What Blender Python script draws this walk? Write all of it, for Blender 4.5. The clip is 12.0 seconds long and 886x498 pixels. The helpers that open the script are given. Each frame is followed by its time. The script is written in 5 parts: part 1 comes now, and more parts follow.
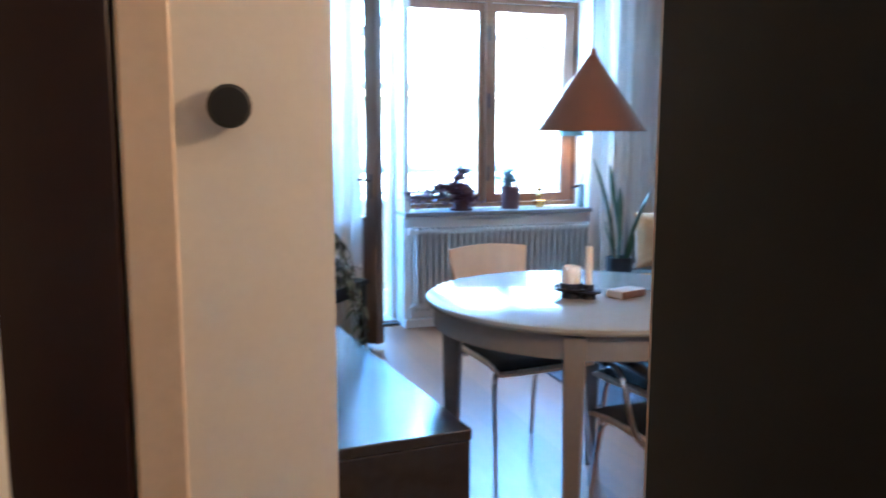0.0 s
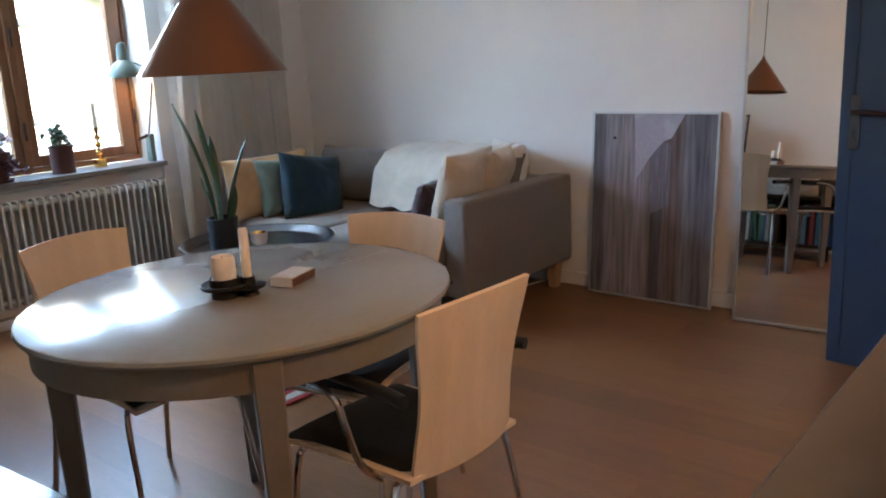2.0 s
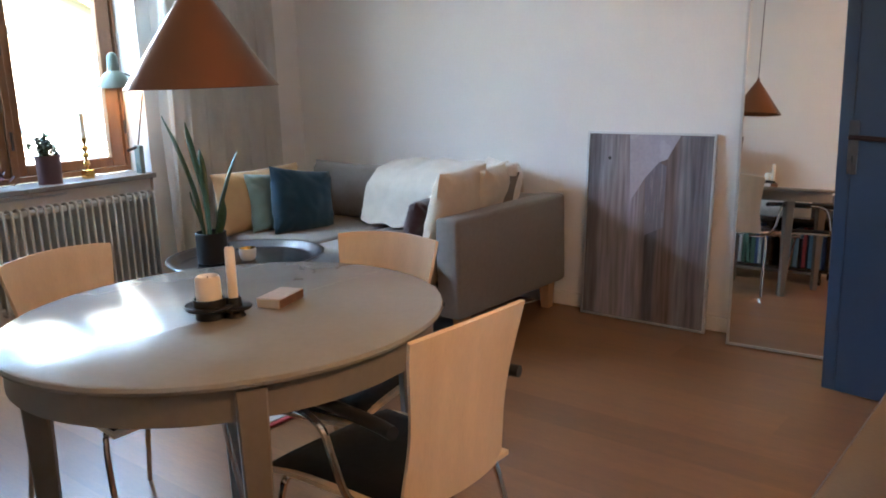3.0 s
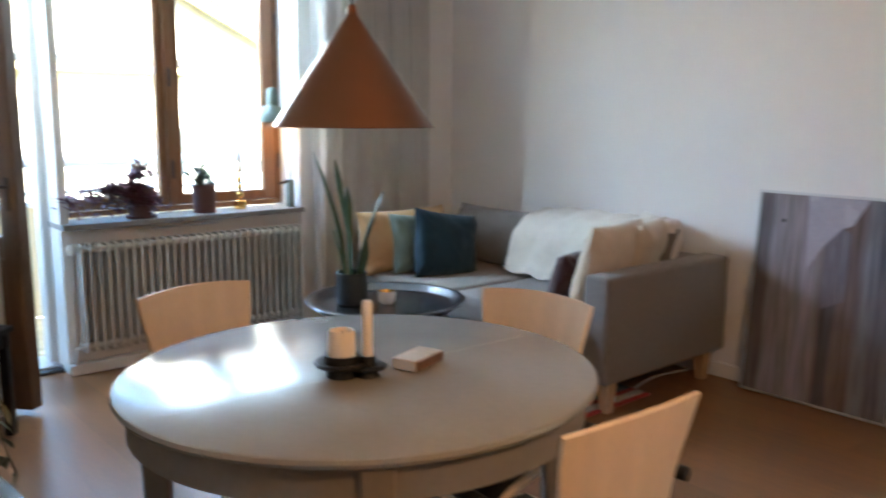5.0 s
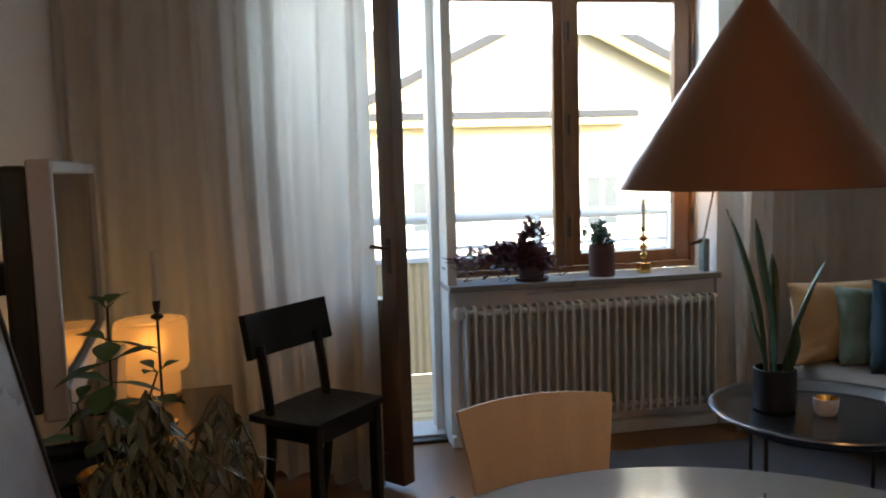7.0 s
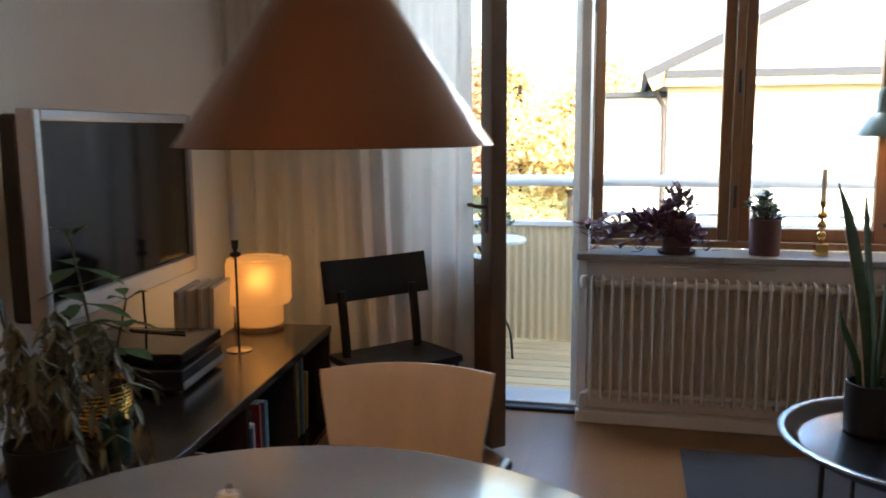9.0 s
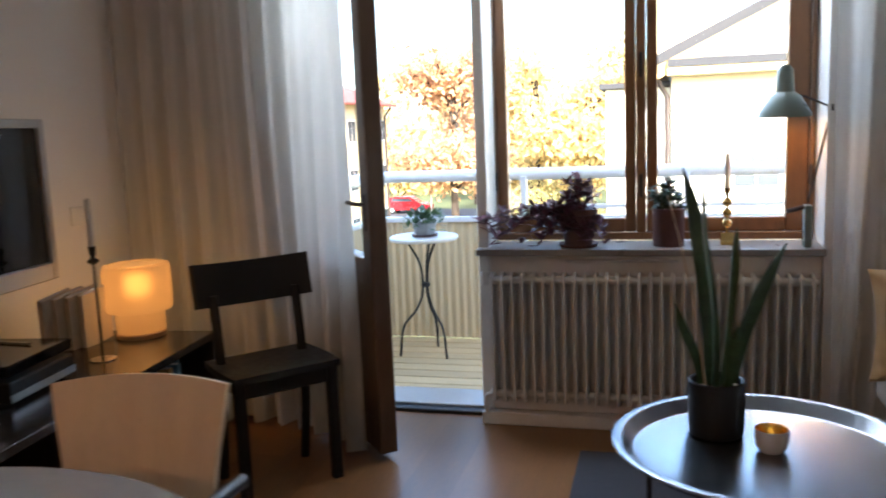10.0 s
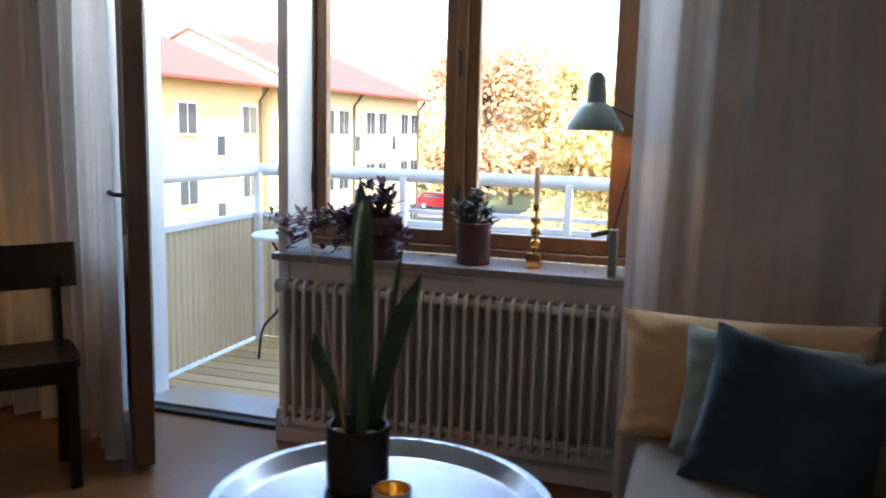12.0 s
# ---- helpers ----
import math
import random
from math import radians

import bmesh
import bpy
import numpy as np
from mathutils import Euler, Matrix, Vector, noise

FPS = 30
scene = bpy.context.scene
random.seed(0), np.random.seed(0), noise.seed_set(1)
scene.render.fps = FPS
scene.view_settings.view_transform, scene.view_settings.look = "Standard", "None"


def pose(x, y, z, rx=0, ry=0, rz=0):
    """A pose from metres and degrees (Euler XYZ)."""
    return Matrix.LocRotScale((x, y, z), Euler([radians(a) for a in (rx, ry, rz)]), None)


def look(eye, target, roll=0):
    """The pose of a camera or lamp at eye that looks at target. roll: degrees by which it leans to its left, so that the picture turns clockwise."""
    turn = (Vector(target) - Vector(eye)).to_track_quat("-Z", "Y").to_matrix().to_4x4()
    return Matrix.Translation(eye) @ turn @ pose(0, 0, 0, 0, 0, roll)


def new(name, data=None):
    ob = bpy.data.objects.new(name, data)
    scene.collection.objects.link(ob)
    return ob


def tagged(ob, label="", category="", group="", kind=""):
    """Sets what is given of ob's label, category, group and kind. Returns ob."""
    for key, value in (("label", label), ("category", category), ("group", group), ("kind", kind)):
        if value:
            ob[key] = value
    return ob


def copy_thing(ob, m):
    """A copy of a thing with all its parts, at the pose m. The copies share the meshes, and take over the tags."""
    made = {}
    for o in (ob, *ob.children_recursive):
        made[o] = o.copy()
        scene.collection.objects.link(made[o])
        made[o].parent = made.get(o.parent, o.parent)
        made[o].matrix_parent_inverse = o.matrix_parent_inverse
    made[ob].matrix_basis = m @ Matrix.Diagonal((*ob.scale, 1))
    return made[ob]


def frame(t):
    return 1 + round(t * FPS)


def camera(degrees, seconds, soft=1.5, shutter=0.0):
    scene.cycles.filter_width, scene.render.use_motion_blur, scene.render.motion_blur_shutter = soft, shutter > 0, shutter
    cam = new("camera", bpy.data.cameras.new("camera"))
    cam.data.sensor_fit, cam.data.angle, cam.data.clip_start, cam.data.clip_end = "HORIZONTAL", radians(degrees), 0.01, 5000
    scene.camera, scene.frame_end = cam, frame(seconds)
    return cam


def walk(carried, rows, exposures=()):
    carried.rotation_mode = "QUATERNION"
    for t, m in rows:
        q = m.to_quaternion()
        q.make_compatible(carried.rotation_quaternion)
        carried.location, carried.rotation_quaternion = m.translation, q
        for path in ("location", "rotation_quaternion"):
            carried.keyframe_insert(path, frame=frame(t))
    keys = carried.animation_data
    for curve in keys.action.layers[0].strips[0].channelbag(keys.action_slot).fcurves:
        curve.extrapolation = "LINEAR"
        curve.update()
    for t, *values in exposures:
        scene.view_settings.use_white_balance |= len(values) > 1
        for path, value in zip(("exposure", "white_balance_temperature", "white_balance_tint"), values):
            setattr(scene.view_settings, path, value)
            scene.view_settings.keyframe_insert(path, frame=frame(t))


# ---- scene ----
cam = camera(56.8, 12.0, soft=1.8, shutter=0.5)
PATH = [
    (0, (-1.429, -5.112, 1.267), (-0.809, -3.231, 0.991), 0.1),
    (0.5, (-1.444, -4.944, 1.275), (-0.54, -3.178, 1.02), 1.8),
    (1, (-1.372, -4.759, 1.314), (-0.249, -3.132, 1.01), -0.2),
    (1.5, (-1.356, -4.555, 1.301), (-0.014, -3.133, 0.882), -2.7),
    (2, (-1.348, -4.441, 1.298), (0.134, -3.181, 0.836), -3.0),
    (2.5, (-1.323, -4.407, 1.302), (0.182, -3.165, 0.864), -2.3),
    (4.5, (-1.234, -4.345, 1.307), (0.197, -2.991, 0.958), 0.9),
    (5, (-1.175, -4.225, 1.309), (0.11, -2.727, 0.985), 0.3),
    (5.5, (-1.118, -4.085, 1.305), (-0.078, -2.396, 1.052), -0.8),
    (6, (-1.018, -3.917, 1.316), (-0.284, -2.068, 1.11), -1.7),
    (6.5, (-0.887, -3.792, 1.312), (-0.365, -1.87, 1.129), -2.0),
    (7, (-0.724, -3.67, 1.318), (-0.355, -1.715, 1.117), -1.7),
    (7.5, (-0.527, -3.685, 1.308), (-0.395, -1.702, 1.078), -0.6),
    (9.5, (0.477, -3.482, 1.288), (-0.04, -1.572, 0.998), -1.2),
    (10, (0.731, -3.34, 1.268), (0.219, -1.428, 0.979), -2.3),
    (10.5, (0.945, -3.204, 1.261), (0.499, -1.282, 0.931), -1.9),
    (11, (1.137, -3.062, 1.24), (0.649, -1.153, 0.897), -1.3),
    (11.5, (1.336, -2.903, 1.259), (0.776, -1.008, 0.95), -0.8),
    (12, (1.57, -2.809, 1.262), (0.966, -0.925, 0.967), 1.4),
]
EXPOSURES = [(0, 4.75, 3850, -4), (0.6, 4.15, 4750, -1), (1.1, 4.05, 5200, 0), (1.6, 3.85, 5250, 0), (2.5, 4.05, 5350, 0), (4.5, 4.35, 5300, -2), (5.1, 4.05, 5400, -2), (5.6, 3.4, 5700, 0), (6.5, 2.95, 5900, 2), (7.7, 2.8, 5900, 2), (9.5, 3.2, 5850, 6), (12, 2.93, 5700, 8)]
walk(cam, [(t, look(eye, target, roll)) for t, eye, target, roll in PATH],
     exposures=EXPOSURES)

# ---------------------------------------------------------------- world, sun, lamps
world = bpy.data.worlds.new("sky")
scene.world = world
world.use_nodes = True
wn = world.node_tree.nodes
sky = wn.new("ShaderNodeTexSky")
sky.sky_type = "NISHITA"
sky.sun_disc = False
SUN_ELEV, SUN_AZ = 30.0, 163.0
sky.dust_density = 3.0
sky.sun_elevation, sky.sun_rotation = radians(SUN_ELEV), radians(SUN_AZ)
wn["Background"].inputs["Strength"].default_value = 0.15
world.node_tree.links.new(sky.outputs["Color"], wn["Background"].inputs["Color"])


def lamp(name, kind, at, energy, colour, size=0.05):
    data = bpy.data.lights.new(name, kind)
    data.energy, data.color = energy, colour
    if kind == "SUN":
        data.angle = radians(0.55)
    elif kind == "POINT":
        data.shadow_soft_size = size
    ob = new(name, data)
    ob.matrix_basis = at
    return ob


sun_from = Vector((math.sin(radians(SUN_AZ)), math.cos(radians(SUN_AZ)), math.tan(radians(SUN_ELEV)))) * 40
lamp("sun", "SUN", look(sun_from, (0, 0, 0)), 2.0, (1.0, 0.9, 0.76))
lamp("table_lamp_bulb", "POINT", pose(-1.225, -0.628, 0.72), 0.17, (1.0, 0.5, 0.17), 0.05)
lamp("desk_lamp_bulb", "POINT", pose(1.190, 0.045, 1.30), 0.5, (1.0, 0.5, 0.18), 0.03)
lamp("kitchen_lamp_bulb", "POINT", pose(-0.1, -4.52, 1.80), 2.8, (1.0, 0.45, 0.15), 0.12)
# added fill lamps at the heads of both openings, boosting the sky's light indoors
window_fill = lamp("window_skylight", "AREA", look((0.674, 0.33, 2.05), (0.674, -1.2, 0.9)), 2.2, (0.86, 0.93, 1.0))
window_fill.data.shape, window_fill.data.size, window_fill.data.size_y = "RECTANGLE", 1.2, 0.2
door_fill = lamp("balcony_door_skylight", "AREA", look((-0.41, 0.33, 2.04), (-0.6, -1.0, 0.9)), 0.9, (0.86, 0.93, 1.0))
door_fill.data.shape, door_fill.data.size, door_fill.data.size_y = "RECTANGLE", 0.55, 0.16


# ---------------------------------------------------------------- materials
def material(name, colour, rough=0.6, metal=0.0, spread=0.12, scale=6.0, fine=60.0, bump=0.08, stretch=(1, 1, 1),
             spec=0.5, sheen=0.0, per_piece=0.0, emit=None, power=0.0, islands=0.0, through_light=0.0, rvar=0.05):
    """A base colour varied at two scales, with fine relief."""
    m = bpy.data.materials.new(name)
    m.use_nodes = True
    nt = m.node_tree
    nd, ln = nt.nodes, nt.links
    b = nd["Principled BSDF"]
    b.inputs["Metallic"].default_value = metal
    b.inputs["Specular IOR Level"].default_value = spec
    b.inputs["Sheen Weight"].default_value = sheen
    co = nd.new("ShaderNodeTexCoord")
    mp = nd.new("ShaderNodeMapping")
    mp.inputs["Scale"].default_value = stretch
    ln.new(co.outputs["Object"], mp.inputs["Vector"])
    if per_piece:
        oi = nd.new("ShaderNodeObjectInfo")
        sc = nd.new("ShaderNodeVectorMath")
        sc.operation = "SCALE"
        sc.inputs[0].default_value = (17.0, 31.0, 7.0)
        ln.new(oi.outputs["Random"], sc.inputs["Scale"])
        ad = nd.new("ShaderNodeVectorMath")
        ln.new(co.outputs["Object"], ad.inputs[0])
        ln.new(sc.outputs[0], ad.inputs[1])
        ln.new(ad.outputs[0], mp.inputs["Vector"])
    n1, n2 = nd.new("ShaderNodeTexNoise"), nd.new("ShaderNodeTexNoise")
    n1.inputs["Scale"].default_value, n2.inputs["Scale"].default_value = scale, fine
    n1.inputs["Detail"].default_value, n2.inputs["Detail"].default_value = 5, 4
    for n in (n1, n2):
        ln.new(mp.outputs[0], n.inputs["Vector"])
    mx = nd.new("ShaderNodeMath")
    mx.operation = "MULTIPLY_ADD"
    mx.inputs[1].default_value = 0.45
    ln.new(n2.outputs["Fac"], mx.inputs[0])
    hf = nd.new("ShaderNodeMath")
    hf.operation = "MULTIPLY"
    hf.inputs[1].default_value = 0.55
    ln.new(n1.outputs["Fac"], hf.inputs[0])
    ln.new(hf.outputs[0], mx.inputs[2])
    mr = nd.new("ShaderNodeMapRange")
    mr.inputs["From Min"].default_value, mr.inputs["From Max"].default_value = 0.3, 0.7
    mr.inputs["To Min"].default_value, mr.inputs["To Max"].default_value = 1 - spread, 1 + spread
    ln.new(mx.outputs[0], mr.inputs["Value"])
    last = mr.outputs[0]
    if per_piece or islands:
        rnd = nd.new("ShaderNodeObjectInfo").outputs["Random"] if per_piece else nd.new("ShaderNodeNewGeometry").outputs["Random Per Island"]
        pr = nd.new("ShaderNodeMapRange")
        k = per_piece or islands
        pr.inputs["To Min"].default_value, pr.inputs["To Max"].default_value = 1 - k, 1 + k
        ln.new(rnd, pr.inputs["Value"])
        mu = nd.new("ShaderNodeMath")
        mu.operation = "MULTIPLY"
        ln.new(last, mu.inputs[0])
        ln.new(pr.outputs[0], mu.inputs[1])
        last = mu.outputs[0]
    tint = nd.new("ShaderNodeVectorMath")
    tint.operation = "SCALE"
    tint.inputs[0].default_value = colour
    ln.new(last, tint.inputs["Scale"])
    ln.new(tint.outputs[0], b.inputs["Base Color"])
    rr = nd.new("ShaderNodeMapRange")
    rr.inputs["From Min"].default_value, rr.inputs["From Max"].default_value = 0.3, 0.7
    rr.inputs["To Min"].default_value, rr.inputs["To Max"].default_value = max(rough - rvar, 0.02), min(rough + rvar, 1)
    ln.new(n1.outputs["Fac"], rr.inputs["Value"])
    ln.new(rr.outputs[0], b.inputs["Roughness"])
    if bump:
        bp = nd.new("ShaderNodeBump")
        bp.inputs["Strength"].default_value = bump
        bp.inputs["Distance"].default_value = 0.004
        ln.new(mx.outputs[0], bp.inputs["Height"])
        ln.new(bp.outputs[0], b.inputs["Normal"])
    if emit:
        b.inputs["Emission Color"].default_value = (*emit, 1)
        b.inputs["Emission Strength"].default_value = power
    if through_light:
        tr = nd.new("ShaderNodeBsdfTranslucent")
        ln.new(tint.outputs[0], tr.inputs["Color"])
        ms = nd.new("ShaderNodeMixShader")
        ms.inputs[0].default_value = through_light
        ln.new(b.outputs[0], ms.inputs[1])
        ln.new(tr.outputs[0], ms.inputs[2])
        ln.new(ms.outputs[0], nd["Material Output"].inputs["Surface"])
    return m


def glass_material(name, tint=(1, 1, 1)):
    m = bpy.data.materials.new(name)
    m.use_nodes = True
    b = m.node_tree.nodes["Principled BSDF"]
    b.inputs["Base Color"].default_value = (*tint, 1)
    b.inputs["Transmission Weight"].default_value = 1
    b.inputs["Roughness"].default_value = 0.0
    b.inputs["IOR"].default_value = 1.02
    return m


def mirror_material():
    m = bpy.data.materials.new("mirror_silver")
    m.use_nodes = True
    b = m.node_tree.nodes["Principled BSDF"]
    b.inputs["Base Color"].default_value = (0.9, 0.91, 0.9, 1)
    b.inputs["Metallic"].default_value = 1
    b.inputs["Roughness"].default_value = 0.015
    return m


M_WALL = material("wall_paint_white", (0.76, 0.75, 0.73), 0.85, spread=0.03, scale=1.5, fine=90, bump=0.05)
M_CEIL = material("ceiling_paint", (0.83, 0.83, 0.82), 0.9, spread=0.02, scale=1.2, fine=60, bump=0.05)
M_TRIM = material("white_gloss_paint", (0.74, 0.74, 0.72), 0.35, spread=0.05, scale=4, fine=70, bump=0.04)
M_CASING = material("cream_casing_paint", (0.62, 0.52, 0.4), 0.45, spread=0.06, scale=5, fine=70, bump=0.04)
M_FLOOR = material("oak_floorboard", (0.20, 0.094, 0.037), 0.33, rvar=0.03, spread=0.2, scale=3.5, fine=34, bump=0.02, stretch=(7, 0.7, 1), per_piece=0.16)
M_BROWN = material("dark_brown_lacquer", (0.016, 0.006, 0.0045), 0.38, spec=0.3, spread=0.2, scale=3, fine=40, stretch=(6, 6, 0.5))
M_BLUE = material("blue_door_paint", (0.02, 0.038, 0.075), 0.38, spread=0.08, scale=2.5, fine=60, bump=0.04)
M_DARKDOOR = material("near_black_paint", (0.004, 0.006, 0.009), 0.45, spec=0.3, spread=0.12, scale=2.5, fine=60, bump=0.04)
M_COUNTER = material("dark_grey_laminate", (0.07, 0.065, 0.062), 0.4, spread=0.12, scale=12, fine=160)
M_WOODBAR = material("oiled_oak", (0.5, 0.26, 0.1), 0.4, spread=0.2, scale=5, fine=50, stretch=(1, 8, 8))
M_PINE = material("varnished_pine", (0.21, 0.10, 0.042), 0.36, spread=0.22, scale=4, fine=40, stretch=(9, 9, 0.7), bump=0.06)
M_DOORPINE = material("grey_brown_pine", (0.12, 0.072, 0.043), 0.42, spread=0.22, scale=4, fine=40, stretch=(9, 9, 0.7), bump=0.06)
M_SILL = material("grey_stone_sill", (0.27, 0.265, 0.26), 0.32, spread=0.2, scale=9, fine=110, bump=0.04)
M_RAD = material("radiator_enamel", (0.66, 0.67, 0.65), 0.36, spread=0.05, scale=4, fine=50, bump=0.03)
M_CURTAIN = material("linen_curtain", (0.60, 0.585, 0.555), 0.9, spread=0.07, scale=10, fine=320, bump=0.25, sheen=0.2, through_light=0.38, stretch=(1, 1, 0.4))
M_GLASS = glass_material("window_glass")
M_MIRROR = mirror_material()
M_CHROME = material("chrome", (0.62, 0.62, 0.62), 0.12, 1.0, spread=0.04, bump=0)
M_STEEL = material("brushed_steel", (0.23, 0.24, 0.265), 0.25, 1.0, rvar=0.02, spread=0.03, scale=2, fine=90, bump=0.0, stretch=(1, 14, 1))
M_ALU = material("satin_aluminium", (0.62, 0.63, 0.64), 0.35, 0.9, spread=0.06, bump=0.02)
M_BRASS = material("polished_brass", (0.72, 0.45, 0.14), 0.18, 1.0, spread=0.1, bump=0.02)
M_GOLD = material("gold_glaze", (0.72, 0.46, 0.12), 0.25, 1.0, spread=0.15, scale=30, bump=0.1)
M_COPPER = material("spun_copper", (0.24, 0.108, 0.056), 0.21, 1.0, spread=0.03, scale=3, fine=60, bump=0, rvar=0.015)
M_TABLE = material("grey_beige_table_paint", (0.27, 0.268, 0.255), 0.19, spec=0.5, rvar=0.015, spread=0.05, scale=5, fine=60, bump=0.03)
M_TABLE_EDGE = material("beige_table_frame_paint", (0.2, 0.18, 0.155), 0.4, spread=0.08, scale=5, fine=60, bump=0.03)
M_PLY = material("birch_ply", (0.72, 0.58, 0.41), 0.42, spread=0.08, scale=3, fine=30, stretch=(9, 9, 0.8), bump=0.03)
M_PLYEDGE = material("ply_edge", (0.24, 0.13, 0.06), 0.6, spread=0.2, scale=40, fine=90)
M_SEATFELT = material("black_seat_felt", (0.007, 0.007, 0.008), 0.95, spread=0.3, scale=60, fine=300, bump=0.3, sheen=0.05)
M_RUBBER = material("black_plastic", (0.012, 0.012, 0.013), 0.4, spread=0.1)
M_BLACKWOOD = material("black_stained_wood", (0.006, 0.006, 0.007), 0.44, spec=0.35, spread=0.25, scale=5, fine=50, stretch=(7, 7, 0.8), bump=0.06)
M_BENCH = material("black_brown_veneer", (0.028, 0.022, 0.019), 0.2, rvar=0.03, spread=0.2, scale=4, fine=45, stretch=(8, 0.6, 8), bump=0.04)
M_SOFA = material("grey_beige_upholstery", (0.17, 0.152, 0.135), 0.95, spread=0.14, scale=40, fine=380, bump=0.35, sheen=0.25)
M_OAKLEG = material("oak_leg", (0.44, 0.28, 0.15), 0.5, spread=0.15, stretch=(6, 6, 0.7))
M_YELLOW = material("ochre_linen", (0.52, 0.35, 0.17), 0.9, spread=0.1, scale=14, fine=300, bump=0.35, sheen=0.2)
M_SAGE = material("sage_velvet", (0.17, 0.25, 0.225), 0.8, spread=0.12, scale=12, fine=260, bump=0.25, sheen=0.5)
M_TEAL = material("dark_teal_velvet", (0.006, 0.030, 0.052), 0.9, spread=0.15, scale=10, fine=260, bump=0.25, sheen=0.15)
M_BEIGE = material("beige_linen", (0.55, 0.46, 0.35), 0.9, spread=0.1, scale=14, fine=300, bump=0.35, sheen=0.2)
M_MAROON = material("maroon_velvet", (0.035, 0.008, 0.012), 0.85, spread=0.15, fine=200, bump=0.2, sheen=0.4)
M_THROW = material("cream_cotton_throw", (0.64, 0.60, 0.53), 0.95, spread=0.09, scale=18, fine=160, bump=0.5, sheen=0.2)
M_FLUFF = material("white_sheepskin", (0.7, 0.66, 0.6), 1.0, spread=0.14, scale=40, fine=160, bump=0.9, sheen=0.4)
M_RUG = material("navy_rug_wool", (0.02, 0.024, 0.038), 0.95, spread=0.25, scale=40, fine=260, bump=0.6, sheen=0.2)
M_RUGRED = material("red_rug_stripe", (0.30, 0.035, 0.035), 0.95, spread=0.2, scale=40, fine=260, bump=0.6)
M_RUGWHITE = material("cream_rug_stripe", (0.5, 0.47, 0.42), 0.95, spread=0.15, scale=40, fine=260, bump=0.6)
M_BLACKPOT = material("matt_black_ceramic", (0.008, 0.009, 0.011), 0.55, spread=0.15)
M_WHITECER = material("white_stoneware", (0.66, 0.64, 0.6), 0.35, spread=0.05)
M_TEALPOT = material("dark_green_glaze", (0.03, 0.075, 0.07), 0.3, spread=0.15)
M_TERRA = material("dark_terracotta", (0.10, 0.052, 0.05), 0.6, spread=0.15, scale=12)
M_PLUMPOT = material("plum_brown_pot", (0.085, 0.035, 0.035), 0.5, spread=0.15, scale=12)
M_SOIL = material("potting_soil", (0.02, 0.014, 0.01), 0.95, spread=0.4, scale=60, fine=200, bump=0.8)
M_SNAKE = material("snake_plant_leaf", (0.035, 0.075, 0.03), 0.38, spread=0.4, scale=9, fine=40, stretch=(1, 1, 4))
M_JADE = material("jade_leaf", (0.045, 0.085, 0.05), 0.4, spread=0.2, islands=0.3)
M_PURPLE = material("purple_leaf", (0.12, 0.045, 0.07), 0.45, spread=0.25, islands=0.4)
M_GREEN = material("green_house_leaf", (0.05, 0.10, 0.035), 0.42, spread=0.25, islands=0.3)
M_TRAIL = material("variegated_trailing_leaf", (0.10, 0.115, 0.075), 0.5, spread=0.4, scale=25, islands=0.4)
M_STEM = material("plant_stem", (0.07, 0.06, 0.03), 0.6)
M_WAX = material("candle_wax", (0.78, 0.72, 0.62), 0.5, spread=0.03, spec=0.4)
M_IRON = material("black_cast_iron", (0.012, 0.012, 0.013), 0.5, 0.3, spread=0.2, scale=30, bump=0.15)
M_MATCH = material("matchbox_card", (0.42, 0.35, 0.28), 0.6, spread=0.12, scale=30)
M_MATCHDARK = material("matchbox_strike_side", (0.12, 0.07, 0.05), 0.8, spread=0.2, scale=60)
M_LAMPGREEN = material("sage_green_lamp_enamel", (0.17, 0.22, 0.2), 0.3, spread=0.04, bump=0.01)
M_TVSCREEN = material("tv_screen", (0.006, 0.006, 0.007), 0.1, spread=0.02, bump=0)
M_TVSILVER = material("tv_silver_plastic", (0.42, 0.42, 0.43), 0.35, 0.4, spread=0.04, bump=0)
M_LAMPGLASS = material("lit_opal_glass", (0.5, 0.4, 0.27), 0.4, spread=0.02, bump=0, emit=(1.0, 0.45, 0.13), power=0.02, through_light=0.55)
ln_ = M_LAMPGLASS.node_tree
blur = ln_.nodes.new("ShaderNodeBsdfRefraction")
blur.inputs["IOR"].default_value, blur.inputs["Roughness"].default_value = 1.25, 0.75
blur.inputs["Color"].default_value = (1.0, 0.8, 0.5, 1)
mixed = ln_.nodes.new("ShaderNodeMixShader")
mixed.inputs[0].default_value = 0.35
ln_.links.new(ln_.nodes["Material Output"].inputs["Surface"].links[0].from_socket, mixed.inputs[1])
ln_.links.new(blur.outputs[0], mixed.inputs[2])
ln_.links.new(mixed.outputs[0], ln_.nodes["Material Output"].inputs["Surface"])
M_BULB = material("lit_bulb", (0.9, 0.7, 0.4), 0.4, spread=0.01, bump=0, emit=(1.0, 0.62, 0.24), power=1.2)
M_PAPER = material("paper", (0.6, 0.59, 0.58), 0.8, spread=0.05, scale=5, fine=60)
M_BOOKCREAM = material("cream_book_cover", (0.6, 0.5, 0.38), 0.7, spread=0.06)
M_BOOKS = [material("book_cloth", c, 0.6, spread=0.12, scale=20) for c in
           ((0.05, 0.09, 0.2), (0.3, 0.04, 0.04), (0.4, 0.38, 0.34), (0.03, 0.03, 0.035), (0.12, 0.22, 0.28), (0.45, 0.28, 0.08), (0.08, 0.16, 0.10))]
